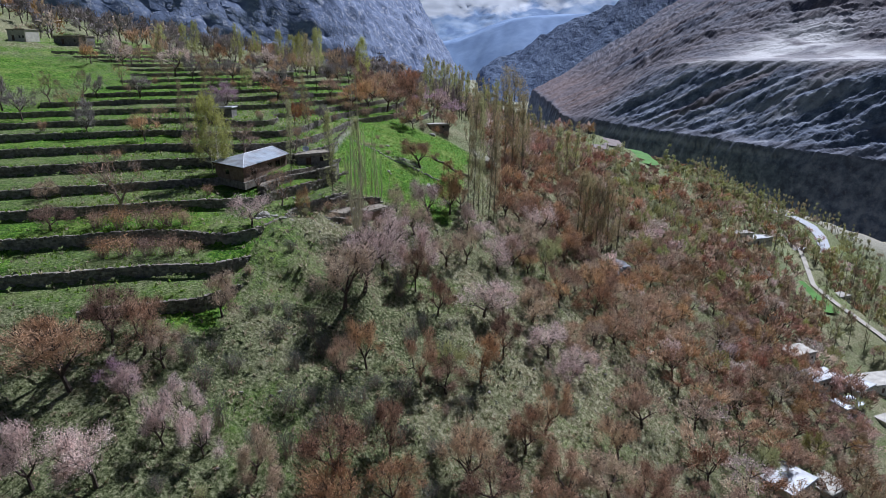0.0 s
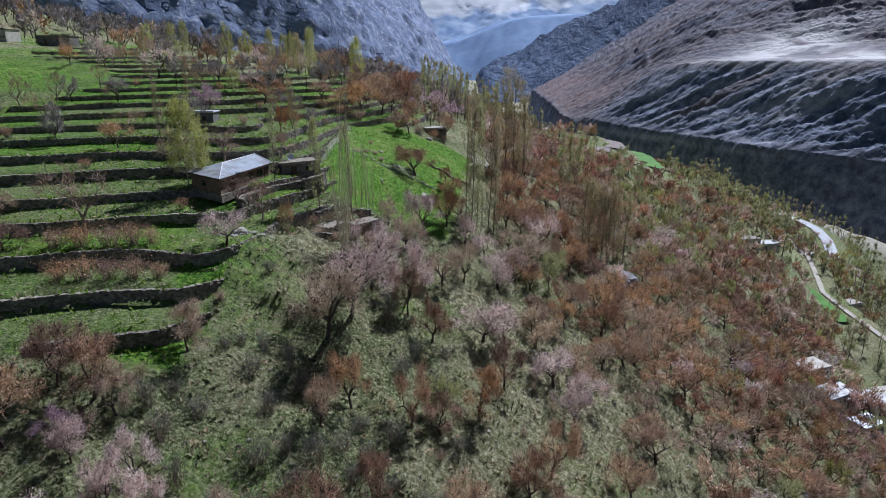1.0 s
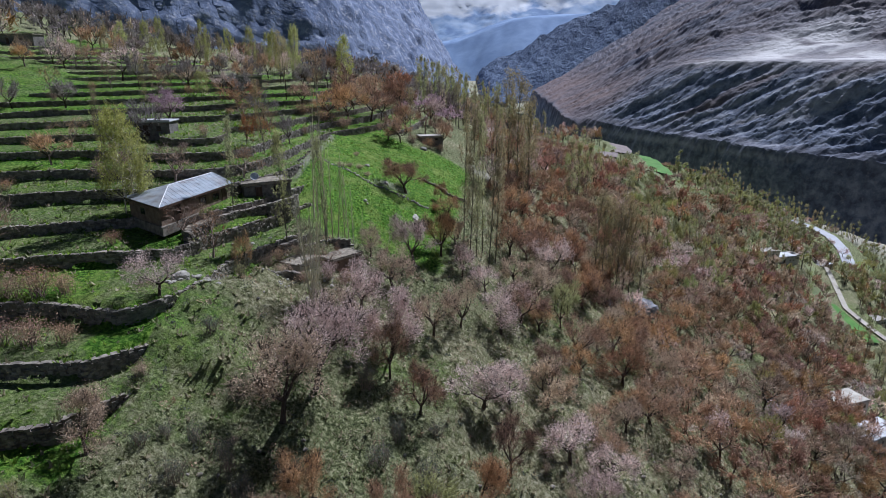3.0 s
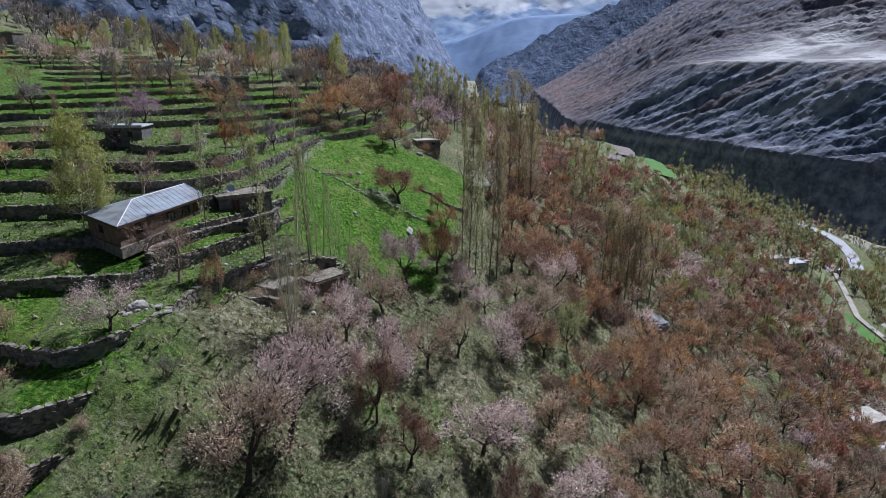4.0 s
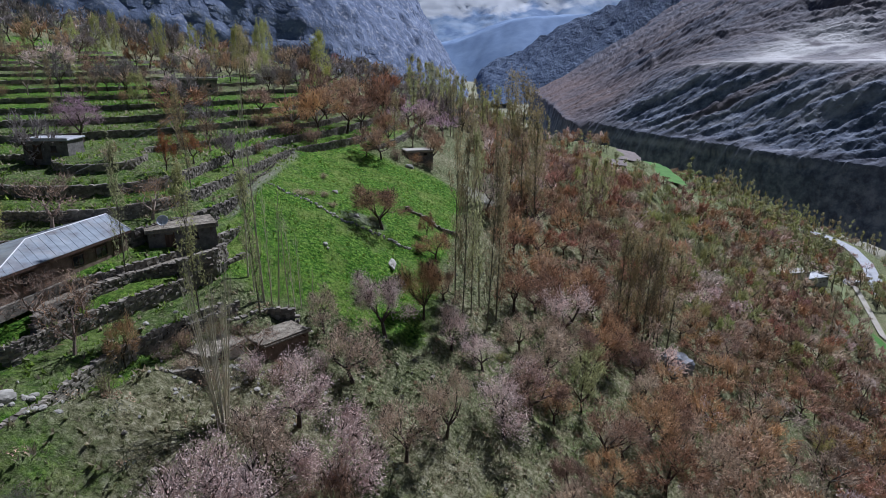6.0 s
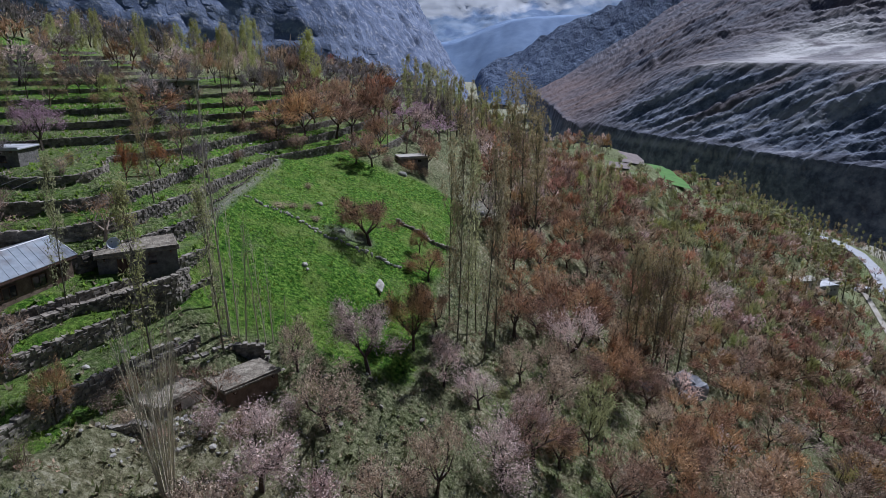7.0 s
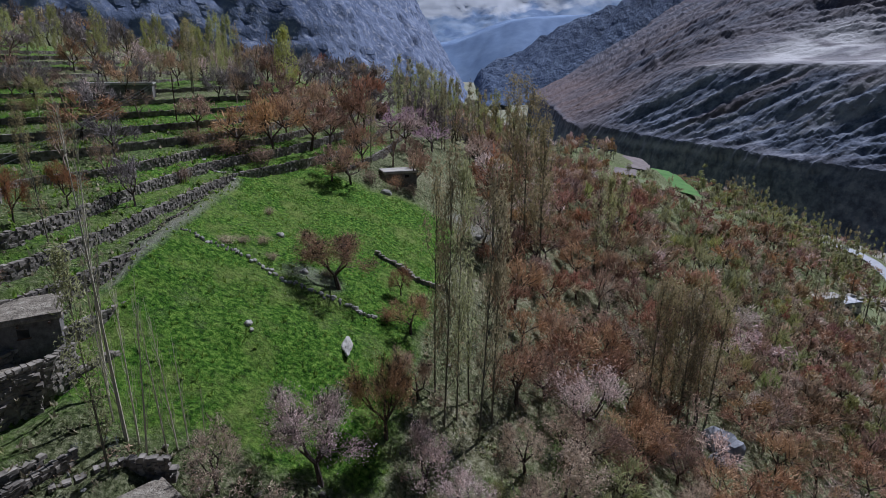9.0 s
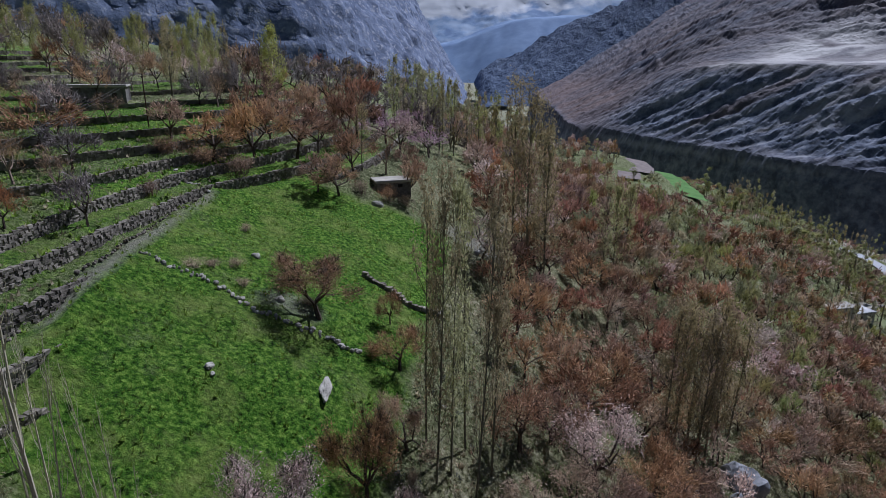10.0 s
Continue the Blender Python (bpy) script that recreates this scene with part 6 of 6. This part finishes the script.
for x, y, s in ((-11.3, 126.1, 0.42), (-10.9, 125.5, 0.25), (-13.2, 145.9, 0.5), (-2.9, 173.0, 0.9), (-9.0, 138.6, 0.5), (12, 172, 0.6), (-27.0, 88.6, 0.9), (-24.9, 88.1, 1.0)):
    boulder(x, y, s)
boulder(-3.1, 129.2, 1.9, 0.16, label="long pale slab lying in the meadow", slim=0.26, turn=1.75, rise=0.5)
boulder(46.2, 150.5, 2.6, 0.95, "stone_grey", "large grey boulder among the slope trees", slim=0.9, rise=0.55)
boulder(44.0, 147.0, 1.2, 0.9, "stone_grey", "grey boulder among the slope trees")
boulder(36, 143, 1.1, 0.9, "stone_grey", "grey boulder among the slope trees")
for x, y, h, w in ((-16.2, 152.4, 1.0, 2.2), (-14.4, 142.5, 0.9, 3.0), (-17.4, 139.4, 0.9, 4.0), (-15.8, 140.5, 0.8, 2.6), (-12.4, 139.0, 0.9, 2.2), (-6.6, 139.6, 0.9, 2.4)):
    plant("pale_bush", x, y, h, w)
for line, top, foot in (([(-2.3, 150.4), (0.2, 148.6), (3.0, 147.6), (6.5, 148.2)], None, None),):
    wall_thing(line, WRNG, lambda x, y: at(x, y) + 0.5, lambda x, y: at(x, y) - 0.9, name="field_wall", label="low dark stone field wall below the meadow")


# ---- tussocks of grass ----
def tussocks():
    V, F, M = [], [], []
    rng = np.random.default_rng(19)
    n = 26000
    x, y = rng.uniform(-60, 75, n), rng.uniform(42, 172, n)
    z = land(x, y)
    edge = [(a + rng.normal(0, 0.12), b + rng.normal(0, 0.12), lv - 0.12) for lv, line in WALL_LINES if lv < 42 for a, b in resample(line, 0.45) if a > -75 and b < 175]
    e = np.array(edge)
    n = n + len(e)
    x, y, z = np.concatenate([x, e[:, 0]]), np.concatenate([y, e[:, 1]]), np.concatenate([z, e[:, 2]])
    t, md = terraced(x, y), meadow(x, y)
    keep = rng.random(n) < np.where(md > 0.3, 0.7, np.where(t > 0.5, 0.45, 0.95))
    for i in np.nonzero(keep)[0]:
        size = rng.uniform(0.2, 0.62) * (0.7 if md[i] > 0.3 else 1.0)
        kind = 0 if md[i] > 0.3 or (t[i] > 0.5 and rng.random() < 0.6) else (1 if rng.random() < 0.5 else 2)
        for k in range(4):
            a, b = rng.uniform(0, 6.28), rng.uniform(0.2, 0.9)
            c, s = math.cos(a), math.sin(a)
            j = len(V)
            bx, by = x[i] + c * 0.15 * size, y[i] + s * 0.15 * size
            V += [(bx - s * 0.28 * size, by + c * 0.28 * size, z[i] - 0.05), (bx + s * 0.28 * size, by - c * 0.28 * size, z[i] - 0.05), (bx + c * b * size, by + s * b * size, z[i] + size * rng.uniform(0.5, 1.0))]
            F.append((j, j + 1, j + 2))
            M.append(kind)
    me = mesh_of("grass_tussocks", V, F, "grass")
    me.materials.append(MAT["dry_grass"])
    me.materials.append(MAT["olive_grass"])
    me.polygons.foreach_set("material_index", M)
    tagged(new("grass_tussocks", me), "tussocks of green and dry grass over the hillside", "grass", kind="stuff")


tussocks()


def scrub():
    """Low dry scrub between the trees, too much to count."""
    rng = np.random.default_rng(23)
    n = 6200
    x, y = rng.uniform(-52, 70, n), rng.uniform(40, 150, n)
    ok = (terraced(x, y) < 0.4) & (meadow(x, y) < 0.2)
    x, y = x[ok], y[ok]
    z = land(x, y)
    k = 26
    size = rng.uniform(0.25, 0.85, len(x)) * (0.6 + 0.9 * fbm(x / 9, y / 9, 2, 91))
    u = rng.normal(0, 1, (len(x), k, 3))
    u /= np.linalg.norm(u, axis=2, keepdims=True)
    c = np.stack([x, y, z], -1)[:, None, :] + u * np.array([1.0, 1.0, 0.65]) * size[:, None, None] * rng.uniform(0.3, 1.0, (len(x), k, 1)) + np.array([0, 0, 0.35]) * size[:, None, None]
    v, f = flecks(rng, c.reshape(-1, 3), 0.05, 0.13)
    me = mesh_of("scrub", v, f, "dry_grass")
    for m in ("olive_grass", "grey_leaf", "rust_bud"):
        me.materials.append(MAT[m])
    kind = np.searchsorted([0.3, 0.7, 0.88], rng.random(len(x)))
    me.polygons.foreach_set("material_index", np.repeat(kind, k).astype(np.int32))
    tagged(new("scrub", me), "low dry scrub and grey brush between the trees", "scrub", kind="stuff")


scrub()


# ---- fields, roads and cables ----
def draped(name, line, width, mat, label, lift=0.25, kind="structure", step=4.0):
    """A strip laid over the land along a line."""
    p = resample(line, step)
    T = np.gradient(p, axis=0)
    T /= np.linalg.norm(T, axis=1, keepdims=True)
    N = np.stack([-T[:, 1], T[:, 0]], -1)
    rows = []
    for k in np.linspace(-0.5, 0.5, 5):
        q = p + N * width * k
        rows.append(np.column_stack([q, land(q[:, 0], q[:, 1])]))
    g = np.stack(rows, 1)
    g[:, :, 2] = g[:, :, 2].mean(1, keepdims=True) * 0.6 + g[:, :, 2] * 0.4 + lift
    return tagged(new(name, mesh_of(name, g.reshape(-1, 3), grid_faces(len(p), 5), mat)), label, kind=kind)


draped("road", ROAD, 6.5, "tarmac", "pale tarmac valley road", 0.7)
draped("track", TRACK, 2.1, "pale_soil", "dusty pale track above the village", 0.5)
for name, line, width, mat in FIELDS:
    draped(name, line, width, mat, "small ploughed or green field plot", 0.9 if line[0][1] > 300 else 0.6, step=4)


def cable(a, b, sag):
    pts = []
    for k in range(25):
        t = k / 24
        pts.append((a[0] + (b[0] - a[0]) * t, a[1] + (b[1] - a[1]) * t, a[2] + (b[2] - a[2]) * t - sag * 4 * t * (1 - t)))
    v, f = [], []
    for p, q in zip(pts, pts[1:]):
        tube(p, q, 0.022, 0.022, 3, v, f)
    tagged(new("power_cable", mesh_of("power_cable", v, f, "cable")), "thin power cable strung over the terraces", "cable", "cables")


for k in range(2):
    cable((-34.0 - 0.5 * k, 170.0, at(-34, 170) + 7.0), (-33.0 - 1.0 * k, 112.0, 37.2 + 0.3 * k), 1.2)
v, f = [], []
tube((0, 0, 0), (0, 0, 7.2), 0.1, 0.07, 7, v, f)
tube((-0.6, 0, 6.8), (0.6, 0, 6.8), 0.04, 0.04, 4, v, f)
pole = tagged(new("power_pole", mesh_of("power_pole", v, f, "dark_wood")), "thin wooden power pole on a terrace", "pole")
pole.location = (-34.2, 170.0, at(-34.2, 170.0) - 0.1)
for m_, s_ in (("far_trees", 600),):
    FAR = []
    for x, y in spot(s_, -420, 40, 222, 560, lambda x, y: x < 30 and x > -0.75 * y + 20):
        k = RNG.random()
        FAR.append(("ash" if k < 0.66 else "brown_poplar" if k < 0.78 else "poplar" if k < 0.86 else "rust" if k < 0.93 else "pale", int(RNG.integers(0, 3)), x, y, RNG.uniform(6, 11), RNG.uniform(6, 10) if k < 0.66 or k > 0.86 else 3.0))
    grow_woods(FAR, m_, "distant bare grey-brown trees at the mountain's foot")

VALLEY = []
for x, y in spot(150, -160, 330, 700, 1900, lambda x, y: -0.06 * y < x < 0.2 * y):
    VALLEY.append(("poplar" if RNG.random() < 0.6 else "rust", int(RNG.integers(0, 3)), x, y, RNG.uniform(9, 16), RNG.uniform(4, 9)))
grow_woods(VALLEY, "valley_trees", "distant trees scattered over the pale valley floor")
